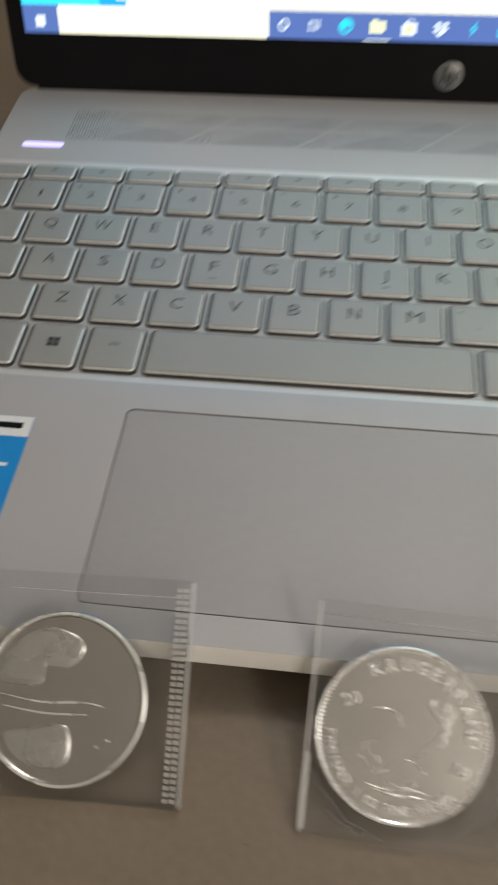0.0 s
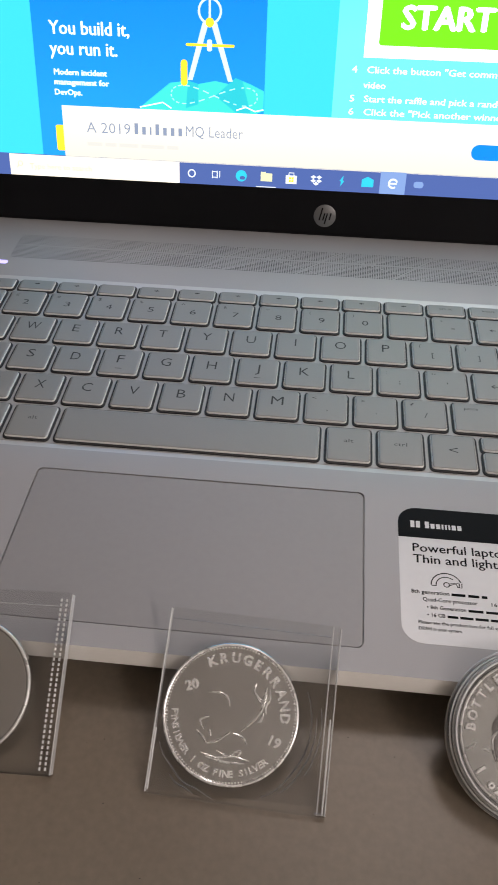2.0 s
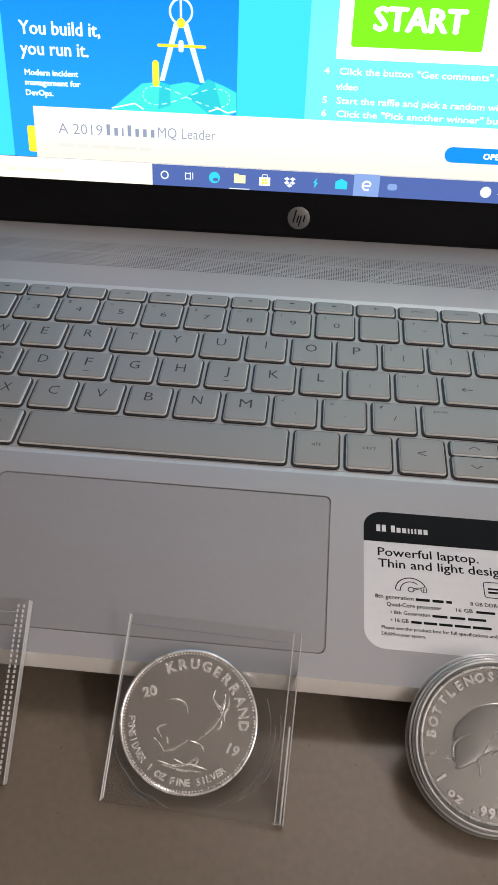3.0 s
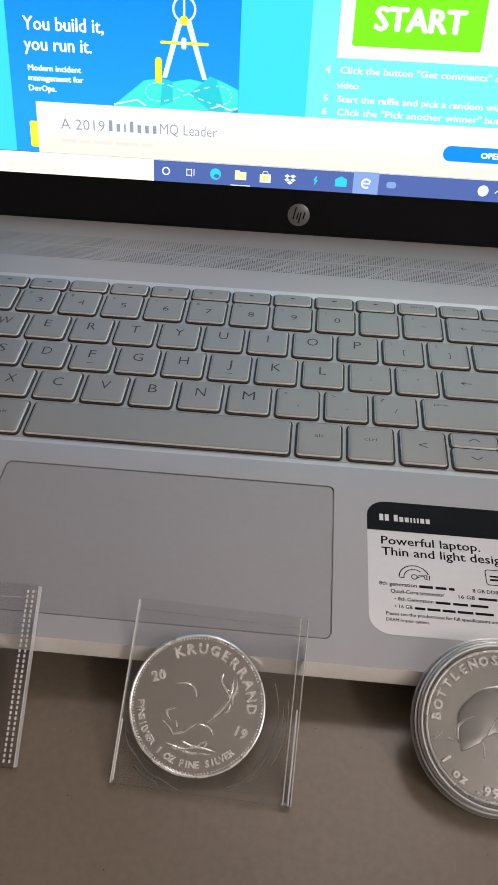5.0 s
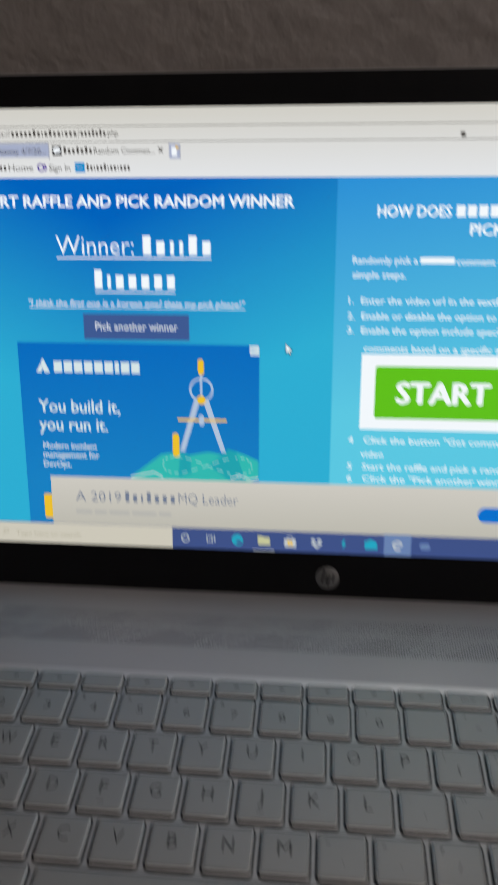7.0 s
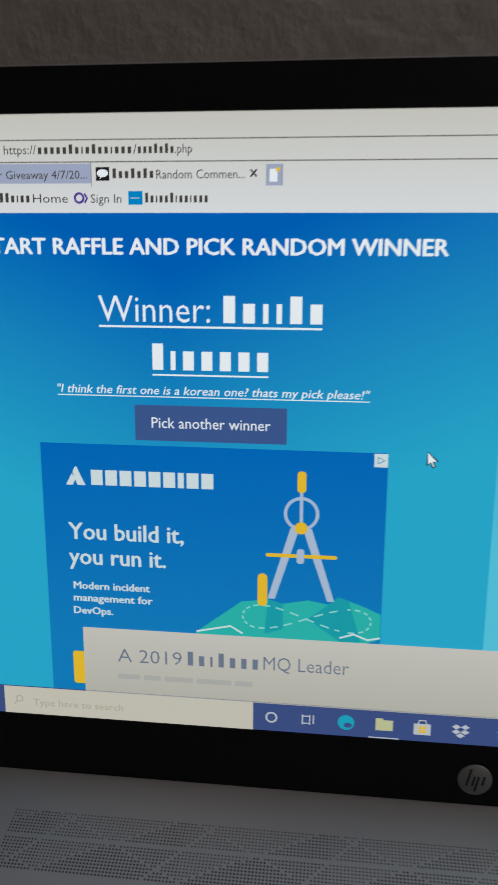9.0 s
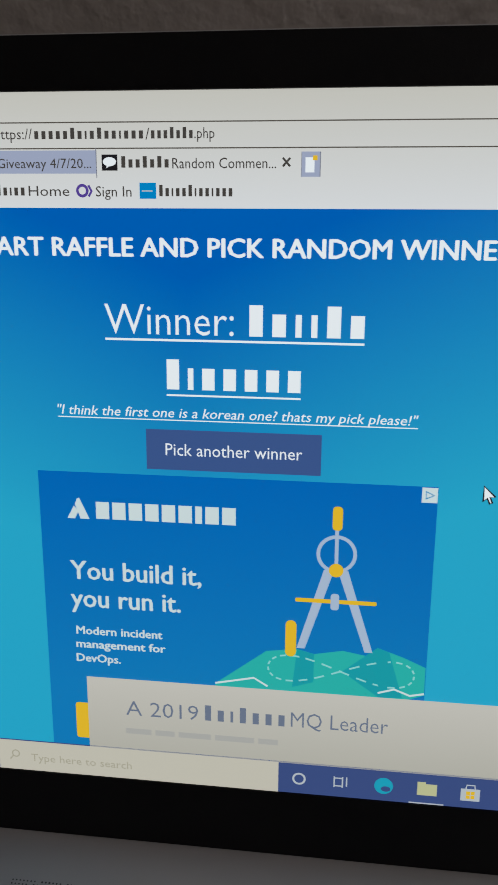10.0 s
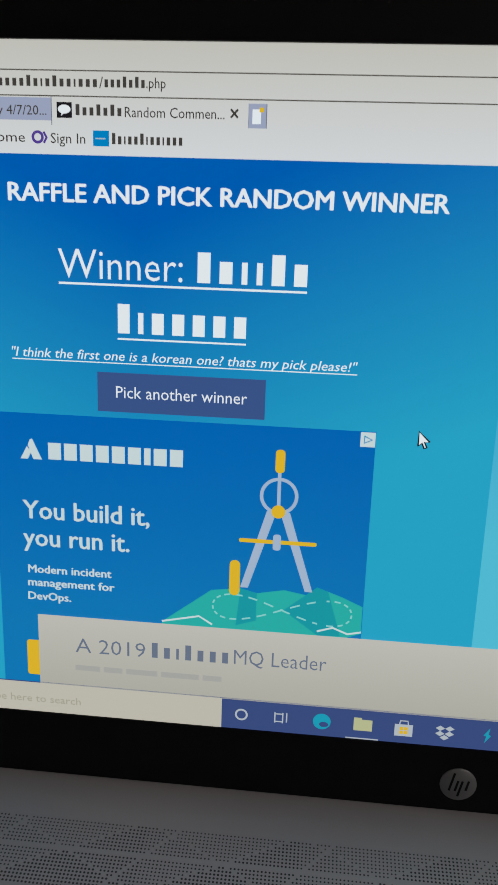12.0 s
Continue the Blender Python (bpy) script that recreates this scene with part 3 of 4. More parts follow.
INK = {
    "white": glow("page_white", (243, 246, 248)), "chrome": glow("toolbar_white", (208, 204, 194), 1.0, ((226, 226, 226), 0.186, 0.2128)),
    "line": glow("toolbar_line", (90, 85, 78)), "ink": glow("toolbar_text", (70, 66, 62)), "tab": glow("tab_grey", (165, 172, 196)),
    "tabline": glow("tab_line", (120, 122, 135)), "dark": glow("icon_dark", (28, 26, 30)), "violet": glow("icon_violet", (88, 66, 150)), "sky": glow("icon_blue", (0, 135, 200)),
    # These fades hold the page's own gradient plus the panel's viewing-angle change.
    "page": glow("page_blue", (0, 96, 184), 1.0, ((48, 172, 207), 0.080, 0.168), 0.40), "panel": glow("panel_blue", (0, 118, 206), 1.0, ((92, 198, 222), 0.070, 0.200), 0.15),
    "button": glow("button_blue", (62, 88, 142)), "ad": glow("ad_blue", (8, 104, 186), 1.0, ((26, 126, 190), 0.05, 0.117)), "adtext": glow("ad_text", (214, 226, 226)),
    "popup": glow("popup_white", (205, 200, 190), 1.0, ((188, 184, 172), 0.030, 0.053)), "poptext": glow("popup_text", (112, 122, 142)), "popfaint": glow("popup_faint", (178, 176, 170)),
    "bar": glow("taskbar", (62, 80, 132)), "search": glow("search_box", (204, 198, 182)), "searchtext": glow("search_text", (176, 170, 150)),
    "yellow": glow("ad_yellow", (236, 190, 44)), "steel": glow("ad_steel", (176, 192, 214)), "teal": glow("ad_teal", (52, 182, 172)), "tealdark": glow("ad_teal_dark", (36, 160, 170)), "dash": glow("ad_dash", (150, 216, 210)),
    "green": glow("start_green", (96, 190, 22)), "open": glow("open_blue", (10, 110, 200)), "edge": glow("icon_edge", (40, 165, 190)), "folder": glow("icon_folder", (196, 196, 150)), "grey": glow("icon_grey", (190, 196, 200)),
    "hot": glow("taskbar_hot", (104, 128, 172)),
}


def display():
    scr = part("screen", rect(SX0, SX1, SY0, SY1, 0), INK["page"], laptop, "lit display showing a raffle web page", at=LIDM)
    Z = [0.0001 * k for k in range(9)]

    def area(name, x0, x1, y0, y1, ink, layer, r=0.0):
        return part(name, patch(round_rect(x0, x1, y0, y1, r, 4), Z[layer]) if r else rect(x0, x1, y0, y1, Z[layer]), INK[ink], scr)

    def word(body, x0, x1, y, cap, ink="white", layer=3, bold=0.0, slant=0.0, name="writing"):
        return text(name, body, x0, x1, y, cap, INK[ink], scr, Z[layer], bold, slant)

    def blank(x0, x1, y, h, lengths, ink="white", layer=3, gap=0.0012):
        bars("word_bar", x0, x1, y, h, lengths, INK[ink], scr, Z[layer], gap)

    # browser bars
    area("toolbar", SX0, SX1, 0.1853, SY1, "chrome", 1)
    area("rule", SX0, SX1, 0.2055, 0.2058, "line", 2)
    area("rule", SX0, SX1, 0.1994, 0.1997, "line", 2)
    area("address_icon", -0.1165, -0.1128, 0.2009, 0.2047, "dark", 2)
    part("speech_mark", patch([(-0.1147 + 0.0015 * math.cos(a), 0.2030 + 0.0010 * math.sin(a)) for a in (k * math.pi / 8 for k in range(16))], Z[3]), INK["white"], scr)
    word("https://", -0.1110, -0.1012, 0.2018, 0.0026, "ink", 2)
    letter_bars("site_bar", -0.1006, -0.0728, 0.2018, 0.0026, "llllltlnltllnlll", INK["ink"], scr, Z[2], 0.8)
    word("/", -0.0722, -0.0712, 0.2016, 0.0028, "ink", 2)
    letter_bars("site_bar", -0.0708, -0.0604, 0.2018, 0.0026, "llltltl", INK["ink"], scr, Z[2], 0.8)
    word(".php", -0.0600, -0.0550, 0.2018, 0.0026, "ink", 2)
    area("tab", -0.1270, -0.0850, 0.1936, 0.1991, "tab", 2)
    word("Silver Giveaway 4/7/20...", -0.1192, -0.0862, 0.1949, 0.0024, "ink", 3)
    area("tab_edge", -0.0850, -0.0848, 0.1925, 0.1996, "tabline", 2)
    area("tab_icon", -0.0835, -0.0795, 0.1943, 0.1981, "dark", 2)
    part("speech_mark", patch([(-0.0815 + 0.0017 * math.cos(a), 0.1964 + 0.0011 * math.sin(a)) for a in (k * math.pi / 8 for k in range(16))], Z[3], patch(((-0.0822, 0.1956), (-0.0815, 0.1955), (-0.0824, 0.1947)), Z[3])), INK["white"], scr)
    letter_bars("site_bar", -0.0785, -0.0665, 0.1950, 0.0027, "tlltltl", INK["ink"], scr, Z[2], 0.8)
    word("Random Commen...", -0.0656, -0.0398, 0.1948, 0.0026, "ink", 2)
    part("close_mark", stroke(((-0.0382, 0.1952), (-0.0364, 0.1972)), 0.0005, Z[2], stroke(((-0.0382, 0.1972), (-0.0364, 0.1952)), 0.0005, Z[3])), INK["ink"], scr)
    area("tab_button", -0.0337, -0.0290, 0.1928, 0.1986, "tab", 2)
    area("tab_button_edge", -0.0337, -0.0336, 0.1928, 0.1986, "tabline", 3)
    area("tab_button_edge", -0.0292, -0.0290, 0.1928, 0.1986, "tabline", 3)
    area("new_page_mark", -0.0327, -0.0305, 0.1938, 0.1973, "white", 3)
    area("new_page_star", -0.0309, -0.0298, 0.1966, 0.1977, "yellow", 4)
    letter_bars("maker_bar", -0.1288, -0.1040, 0.1883, 0.0027, "tnllllltn ttlnll", INK["ink"], scr, Z[2], 0.8)
    word("Home", -0.1029, -0.0922, 0.1882, 0.0026, "ink", 2)
    part("sign_mark", stroke([(-0.0888 + 0.0013 * math.cos(a), 0.1895 + 0.0013 * math.sin(a)) for a in (k * math.pi / 8 for k in range(16))], 0.0007, Z[2], closed=True), INK["violet"], scr)
    part("sign_mark", stroke(((-0.0872, 0.1908), (-0.0864, 0.1894), (-0.0872, 0.1881)), 0.0006, Z[2]), INK["violet"], scr)
    word("Sign In", -0.0853, -0.0761, 0.1881, 0.0026, "ink", 2)
    area("site_icon", -0.0740, -0.0698, 0.1876, 0.1914, "sky", 2)
    area("site_icon_line", -0.0734, -0.0707, 0.1893, 0.1896, "grey", 3)
    letter_bars("site_bar", -0.0690, -0.0506, 0.1882, 0.0027, "tlnlltnllnlll", INK["ink"], scr, Z[2], 0.8)
    part("lock_mark", rect(0.0846, 0.0864, 0.2004, 0.2023, Z[2]), INK["ink"], scr)

    # page
    area("side_panel", 0.0362, SX1, 0.0293, 0.1850, "panel", 1)
    word("START RAFFLE AND PICK RANDOM WINNER", -0.1197, 0.0185, 0.1735, 0.0048, bold=0.03, name="heading")
    word("Winner:", -0.0842, -0.0501, 0.1537, 0.0082, bold=-0.004)
    letter_bars("name_bar", -0.0461, -0.0168, 0.1537, 0.0080, "tlnntl", INK["white"], scr, Z[3], 0.7)
    area("underline", -0.0842, -0.0167, 0.1520, 0.1526, "white", 3)
    letter_bars("name_bar", -0.0679, -0.0326, 0.1393, 0.0080, "tnlllll", INK["white"], scr, Z[3], 0.7)
    area("underline", -0.0680, -0.0325, 0.1375, 0.1380, "white", 3)
    word('"I think the first one is a korean one? thats my pick please!"', -0.0982, -0.0021, 0.1317, 0.0027, bold=0.006, slant=0.2)
    area("underline", -0.0982, -0.0021, 0.1308, 0.1311, "white", 3)
    area("button", -0.0739, -0.0267, 0.1171, 0.1283, "button", 2)
    word("Pick another winner", -0.0686, -0.0317, 0.1212, 0.0035, layer=3)

    # advert
    area("advert", -0.1049, 0.0042, 0.0293, 0.1154, "ad", 2)
    area("advert_mark", 0.0000, 0.0041, 0.1110, 0.1152, "adtext", 3)
    part("advert_arrow", stroke(((0.0011, 0.1121), (0.0032, 0.1131), (0.0011, 0.1141)), 0.0004, Z[4], closed=True), INK["sky"], scr)
    part("logo_mark", patch(((-0.0970, 0.1018), (-0.0948, 0.1018), (-0.0937, 0.1040), (-0.0950, 0.1056)), Z[3], patch(((-0.0932, 0.1018), (-0.0906, 0.1018), (-0.0934, 0.1080), (-0.0941, 0.1076), (-0.0947, 0.1060)), Z[3])), INK["adtext"], scr)
    blank(-0.0887, -0.0494, 0.1020, 0.0050, (1, 1, 1, 1, 1, 1, 0.5, 1, 1), "adtext", 3, 0.0009)
    word("You build it,", -0.0970, -0.0590, 0.0836, 0.0058, "adtext", 3, 0.02)
    word("you run it.", -0.0972, -0.0650, 0.0750, 0.0058, "adtext", 3, 0.02)
    word("Modern incident", -0.0961, -0.0705, 0.0663, 0.0026, "adtext", 3, 0.03)
    word("management for", -0.0963, -0.0696, 0.0620, 0.0026, "adtext", 3, 0.03)
    word("DevOps.", -0.0964, -0.0830, 0.0575, 0.0026, "adtext", 3, 0.03)
    area("advert_button", -0.0974, -0.0502, 0.0319, 0.0438, "yellow", 3, 0.0009)
    # drawing in the advert: a pair of compasses over a folded map
    top = [(-0.0552, 0.0534), (-0.0405, 0.0648), (-0.0318, 0.0660), (-0.0270, 0.0648), (-0.0190, 0.0664), (-0.0120, 0.0652), (-0.0095, 0.0680), (-0.0022, 0.0655), (0.0040, 0.0628)]
    low = [(0.0040, 0.0542), (-0.0014, 0.0521), (-0.0553, 0.0520)]
    part("map_drawing", patch(top + low, Z[3]), INK["teal"], scr)
    part("map_fold", patch(((-0.0318, 0.0660), (-0.0270, 0.0648), (-0.0270, 0.0560), (-0.0330, 0.0540)), Z[4], patch(((-0.0095, 0.0680), (-0.0062, 0.0669), (-0.0020, 0.0530), (-0.0085, 0.0526), (-0.0190, 0.0600)), Z[4])), INK["tealdark"], scr)
    bm = bmesh.new()
    for i in range(26):
        a = 2 * math.pi * i / 26
        b = a + 0.14
        f = lambda q: (-0.0195 + 0.0205 * math.cos(q), 0.0600 - 0.0040 * math.sin(2 * q))
        stroke((f(a), f(b)), 0.0005, Z[5], bm)
    tagged(part("map_path", bm, INK["dash"], scr), kind="stuff")
    for q in (((-0.0552, 0.0536), (-0.0440, 0.0561), (-0.0400, 0.0537)), ((-0.0088, 0.0541), (-0.0043, 0.0556), (0.0001, 0.0539), (0.0040, 0.0548))):
        part("map_edge", stroke(q, 0.0006, Z[5]), INK["adtext"], scr)
    bm = stroke([(-0.0217 + 0.0050 * math.cos(a), 0.0952 + 0.0050 * math.sin(a)) for a in (k * math.pi / 16 for k in range(32))], 0.0010, Z[4], closed=True)
    stroke(((-0.0218, 0.1025), (-0.0217, 0.0910)), 0.0010, Z[5], bm)
    patch(((-0.0212, 0.0905), (-0.0184, 0.0905), (-0.0108, 0.0664), (-0.0130, 0.0664)), Z[5], bm)
    patch(((-0.0222, 0.0905), (-0.0250, 0.0905), (-0.0320, 0.0664), (-0.0297, 0.0664)), Z[4], bm)
    part("compass_drawing", bm, INK["steel"], scr)
    part("compass_handle", patch(round_rect(-0.0231, -0.0204, 0.1021, 0.1089, 0.0010, 3), Z[6]), INK["yellow"], scr)
    part("compass_bar", patch(round_rect(-0.0327, -0.0103, 0.0807, 0.0819, 0.0005, 3), Z[6]), INK["yellow"], scr)
    part("compass_knob", patch(round_rect(-0.0229, -0.0206, 0.0788, 0.0837, 0.0008, 3), Z[7]), INK["steel"], scr)
    part("compass_hub", patch([(-0.0217 + 0.0020 * math.cos(a), 0.0906 + 0.0020 * math.sin(a)) for a in (k * math.pi / 10 for k in range(20))], Z[7]), INK["yellow"], scr)
    part("marker_drawing", patch(round_rect(-0.0352, -0.0321, 0.0638, 0.0750, 0.0015, 4), Z[7]), INK["yellow"], scr)
    part("marker_drawing", patch(round_rect(-0.0089, -0.0065, 0.0557, 0.0674, 0.0010, 4), Z[7]), INK["tealdark"], scr)

    # side panel: steps and a second advert
    def lines(y, body, x0, x1, cap=0.0029):
        word(body, x0, x1, y - cap / 2, cap, bold=0.012)

    word("HOW DOES", 0.0529, 0.0830, 0.1696, 0.0046, bold=0.03, name="heading")
    letter_bars("maker_bar", 0.0849, 0.1157, 0.1695, 0.0046, "ttttttt", INK["white"], scr, Z[3])
    word("PICKER WORK?", 0.0908, 0.1355, 0.1623, 0.0046, bold=0.03, name="heading")
    lines(0.1521, "Randomly pick a", 0.0434, 0.0704)
    blank(0.0714, 0.0855, 0.1507, 0.0026, (1,))
    lines(0.1517, "comment as a winner in a few", 0.0864, 0.1359)
    lines(0.1461, "simple steps.", 0.0435, 0.0658)
    lines(0.1353, "1.  Enter the video url in the textfield of the picker", 0.0422, 0.1366)
    lines(0.1288, "2.  Enable or disable the option to filter out doubles", 0.0420, 0.1368)
    lines(0.1227, "3.  Enable the option include specific text and filter", 0.0420, 0.1371)
    lines(0.1149, "comments based on a specific answer or a hashtag", 0.0494, 0.1415)
    area("second_advert", 0.0487, 0.1678, 0.0789, 0.1124, "white", 2)
    area("start_button", 0.0549, 0.1128, 0.0840, 0.1072, "green", 3, 0.0012)
    word("START", 0.0639, 0.1046, 0.0910, 0.0096, layer=4, bold=0.045)
    word("Start", 0.1213, 0.1321, 0.1047, 0.0040, "poptext", 3)
    area("advert_tag", 0.1220, 0.1274, 0.0960, 0.1004, "green", 3)
    lines(0.0740, "4   Click the button \"Get comments\" of the", 0.0439, 0.1332)
    lines(0.0676, "video", 0.0497, 0.0599)
    lines(0.0617, "5   Start the raffle and pick a random winner", 0.0440, 0.1336)
    lines(0.0560, "6   Click the \"Pick another winner\" button", 0.0439, 0.1338)

    # banner over the page
    area("banner", -0.0935, SX1, 0.0291, 0.0528, "popup", 6)
    word("A 2019", -0.0819, -0.0602, 0.0410, 0.0050, "poptext", 7, -0.006)
    letter_bars("maker_bar", -0.0582, -0.0349, 0.0412, 0.0050, "tlntlll", INK["poptext"], scr, Z[7], 1.1)
    word("MQ Leader", -0.0331, -0.0054, 0.0413, 0.0050, "poptext", 7, -0.006)
    blank(-0.0821, -0.0367, 0.0348, 0.0018, (4, 3, 5, 6, 3), "popfaint", 7)
    area("open_button", 0.1030, 0.1504, 0.0369, 0.0439, "open", 7, 0.0034)
    word("OPEN", 0.1209, 0.1314, 0.0391, 0.0026, layer=8, bold=0.03)

    # task bar
    area("taskbar", SX0, SX1, SY0, 0.0296, "bar", 6)
    area("search_box", -0.1224, -0.0364, SY0, 0.0293, "search", 7)
    word("Type here to search", -0.1122, -0.0807, 0.0226, 0.0026, "searchtext", 8)
    part("search_mark", stroke([(-0.1170 + 0.0011 * math.cos(a), 0.0248 + 0.0011 * math.sin(a)) for a in (k * math.pi / 8 for k in range(16))], 0.0004, Z[8], stroke(((-0.1178, 0.0240), (-0.1189, 0.0227)), 0.0004, Z[8]), closed=True), INK["searchtext"], scr)
    bm = bmesh.new()
    for sx in (0.0016, 0.7991):
        for sy in (0.0016, 0.7991):
            rect(-0.1320 + sx * 0.0022, -0.1300 + sx * 0.0022, 0.0216 + sy * 0.0022, 0.0237 + sy * 0.0022, Z[7], bm)
    part("start_mark", bm, INK["grey"], scr)
    y = 0.0242
    part("ring_mark", stroke([(-0.0303 + 0.0017 * math.cos(a), y + 0.0017 * math.sin(a)) for a in (k * math.pi / 10 for k in range(20))], 0.0006, Z[7], closed=True), INK["grey"], scr)
    bm = stroke(((-0.0200, y + 0.0018), (-0.0200, y - 0.0018)), 0.0004, Z[7])
    for q in (0.0013, -0.0013):
        stroke(((-0.0200, y + q), (-0.0174, y + q)), 0.0004, Z[7], bm)
    stroke(((-0.0176, y + 0.0018), (-0.0176, y - 0.0018)), 0.0004, Z[7], bm)
    stroke(((-0.0164, y + 0.0018), (-0.0164, y - 0.0014)), 0.0004, Z[7], bm)
    part("view_mark", bm, INK["grey"], scr)
    part("swirl_mark", patch([(-0.0057 + 0.0027 * math.cos(a), y + 0.0027 * math.sin(a)) for a in (k * math.pi / 10 for k in range(20))], Z[7]), INK["edge"], scr)
    part("swirl_gap", patch([(-0.0051 + 0.0014 * math.cos(a), y - 0.0009 + 0.0009 * math.sin(a)) for a in (k * math.pi / 8 for k in range(16))], Z[8]), INK["bar"], scr)
    part("folder_mark", rect(0.0039, 0.0095, y - 0.0020, y + 0.0018, Z[7], rect(0.0039, 0.0063, y + 0.0018, y + 0.0024, Z[7])), INK["folder"], scr)
    area("open_line", 0.0017, 0.0116, SY0 + 0.0001, SY0 + 0.0005, "grey", 7)
    part("bag_mark", rect(0.0162, 0.0216, y - 0.0026, y + 0.0014, Z[7], stroke(((0.0176, y + 0.0014), (0.0178, y + 0.0026), (0.0200, y + 0.0026), (0.0202, y + 0.0014)), 0.0004, Z[7])), INK["grey"], scr)
    bm = bmesh.new()
    for i in range(4):
        rect(0.0177 + (i % 2) * 0.0013, 0.0188 + (i % 2) * 0.0013, y - 0.0018 + (i // 2) * 0.0013, y - 0.0007 + (i // 2) * 0.0013, Z[8], bm)
    part("bag_panes", bm, INK["yellow"], scr)
    bm = bmesh.new()
    for dx, dy in ((-0.0014, 0.0012), (0.0014, 0.0012), (-0.0014, -0.0006), (0.0014, -0.0006), (0, -0.0019)):
        patch(((0.0311 + dx - 0.0014, y + dy), (0.0311 + dx, y + dy - 0.0009), (0.0311 + dx + 0.0014, y + dy), (0.0311 + dx, y + dy + 0.0009)), Z[7], bm)
    part("box_mark", bm, INK["grey"], scr)
    part("bolt_mark", patch(((0.0425, y), (0.0443, y + 0.0026), (0.0439, y + 0.0004), (0.0447, y), (0.0429, y - 0.0026), (0.0433, y - 0.0002)), Z[7]), INK["edge"], scr)
    part("mail_mark", rect(0.0532, 0.0589, y - 0.0022, y + 0.0012, Z[7], patch(((0.0532, y + 0.0012), (0.0589, y + 0.0012), (0.0560, y + 0.0026)), Z[7])), INK["edge"], scr)
    area("active_tile", 0.0620, 0.0743, SY0, 0.0296, "hot", 7)
    part("browser_mark", stroke([(0.0683 + 0.0020 * math.cos(a), y + 0.0020 * math.sin(a)) for a in (k * math.pi / 10 for k in range(1, 18))], 0.0009, Z[8], stroke(((0.0664, y), (0.0701, y)), 0.0008, Z[8])), INK["grey"], scr)
    part("pad_mark", patch(round_rect(0.0782, 0.0829, y - 0.0015, y + 0.0015, 0.0012, 3), Z[7]), INK["hot"], scr)
    part("globe_mark", patch([(0.1249 + 0.0026 * math.cos(a), y + 0.0026 * math.sin(a)) for a in (k * math.pi / 10 for k in range(20))], Z[7]), INK["grey"], scr)
    part("caret_mark", stroke(((0.1307, y - 0.0008), (0.1323, y + 0.0008), (0.1338, y - 0.0008)), 0.0005, Z[7]), INK["grey"], scr)
    # mouse pointer
    tip = ((0, 0), (0, -0.0042), (0.0010, -0.0033), (0.0017, -0.0048), (0.0024, -0.0045), (0.0017, -0.0030), (0.0031, -0.0029))
    part("pointer_edge", stroke([(0.0157 + x, 0.1163 + y) for x, y in tip], 0.0005, Z[5], closed=True), INK["dark"], scr)
    part("pointer", patch([(0.0157 + x, 0.1163 + y) for x, y in tip], Z[4]), INK["white"], scr)


display()


# ------------------------------------------------------------------ coins that lean on the laptop's front edge
def leaning(x, turn=0.0):
    return pose(x, LEAN_Y, ZT + 0.0006, TILT, 0, turn)


def arc_text(name, body, r, start, end, cap, parent, z, mat, outward=True, bold=0.0, depth=0.12):
    """Raised letters round a coin; angles in degrees, clockwise for outward reading."""
    n = len(body)
    for i, c in enumerate(body):
        if c == " ":
            continue
        a = radians(start + (end - start) * i / max(1, n - 1))
        me, x0, x1 = letters(c, bold, 0, depth)
        k = cap / 0.72
        turn = a - math.pi / 2 if outward else a + math.pi / 2
        me.transform(Matrix.Translation((r * math.cos(a), r * math.sin(a), z)) @ Matrix.Rotation(turn, 4, "Z") @ Matrix.Diagonal((k, k, k, 1)) @ Matrix.Translation((-(x0 + x1) / 2, -0.36, 0)))
        me.materials.clear()
        me.materials.append(mat)
        ob = new(name, me)
        ob.parent = parent


def flat_letters(name, body, x, y, cap, parent, z, turn):
    """Raised figures side by side, leaning by some degrees."""
    for i, ch in enumerate(body):
        me, x0, x1 = letters(ch, 0.01, 0, 0.2)
        k = cap / 0.72
        me.transform(Matrix.Translation((x, y, z)) @ Matrix.Rotation(radians(turn), 4, "Z") @ Matrix.Translation(((i - 0.5) * cap * 0.75, 0, 0)) @ Matrix.Diagonal((k, k, k, 1)) @ Matrix.Translation((-(x0 + x1) / 2, -0.36, 0)))
        me.materials.clear()
        me.materials.append(SILVER_RELIEF)
        new(name, me).parent = parent


def coin_body(parent, r, t, rim, beads=0, mat=None):
    z0 = -t / 2
    part("blank", disc(r, ((r - 0.0004, z0), (r, z0 + 0.0003), (r, -z0 - 0.0003), (r - 0.0003, -z0), (r - rim, -z0), (r - rim - 0.0003, -z0 - 0.00022)), 96), mat or SILVER, parent, "bright silver disc with a raised rim")
    part("rim", tube_ring(r - 0.0005, 0.0004, 96, 8, -z0 - 0.0002), SILVER_RELIEF, parent, "raised rim in pale silver that carries its highlight")
    if beads:
        bm = bmesh.new()
        for i in range(beads):
            a = 2 * math.pi * i / beads
            disc(0, ((0.00028, -z0 - 0.0003), (0.00024, -z0 - 0.00005), (0.0001, -z0 + 0.00004)), 6, bm, (r - rim - 0.0004) * math.cos(a), (r - rim - 0.0004) * math.sin(a))
        tagged(part("beads", bm, SILVER_RELIEF, parent, "beaded border"), kind="stuff")
    return -z0 - 0.00022


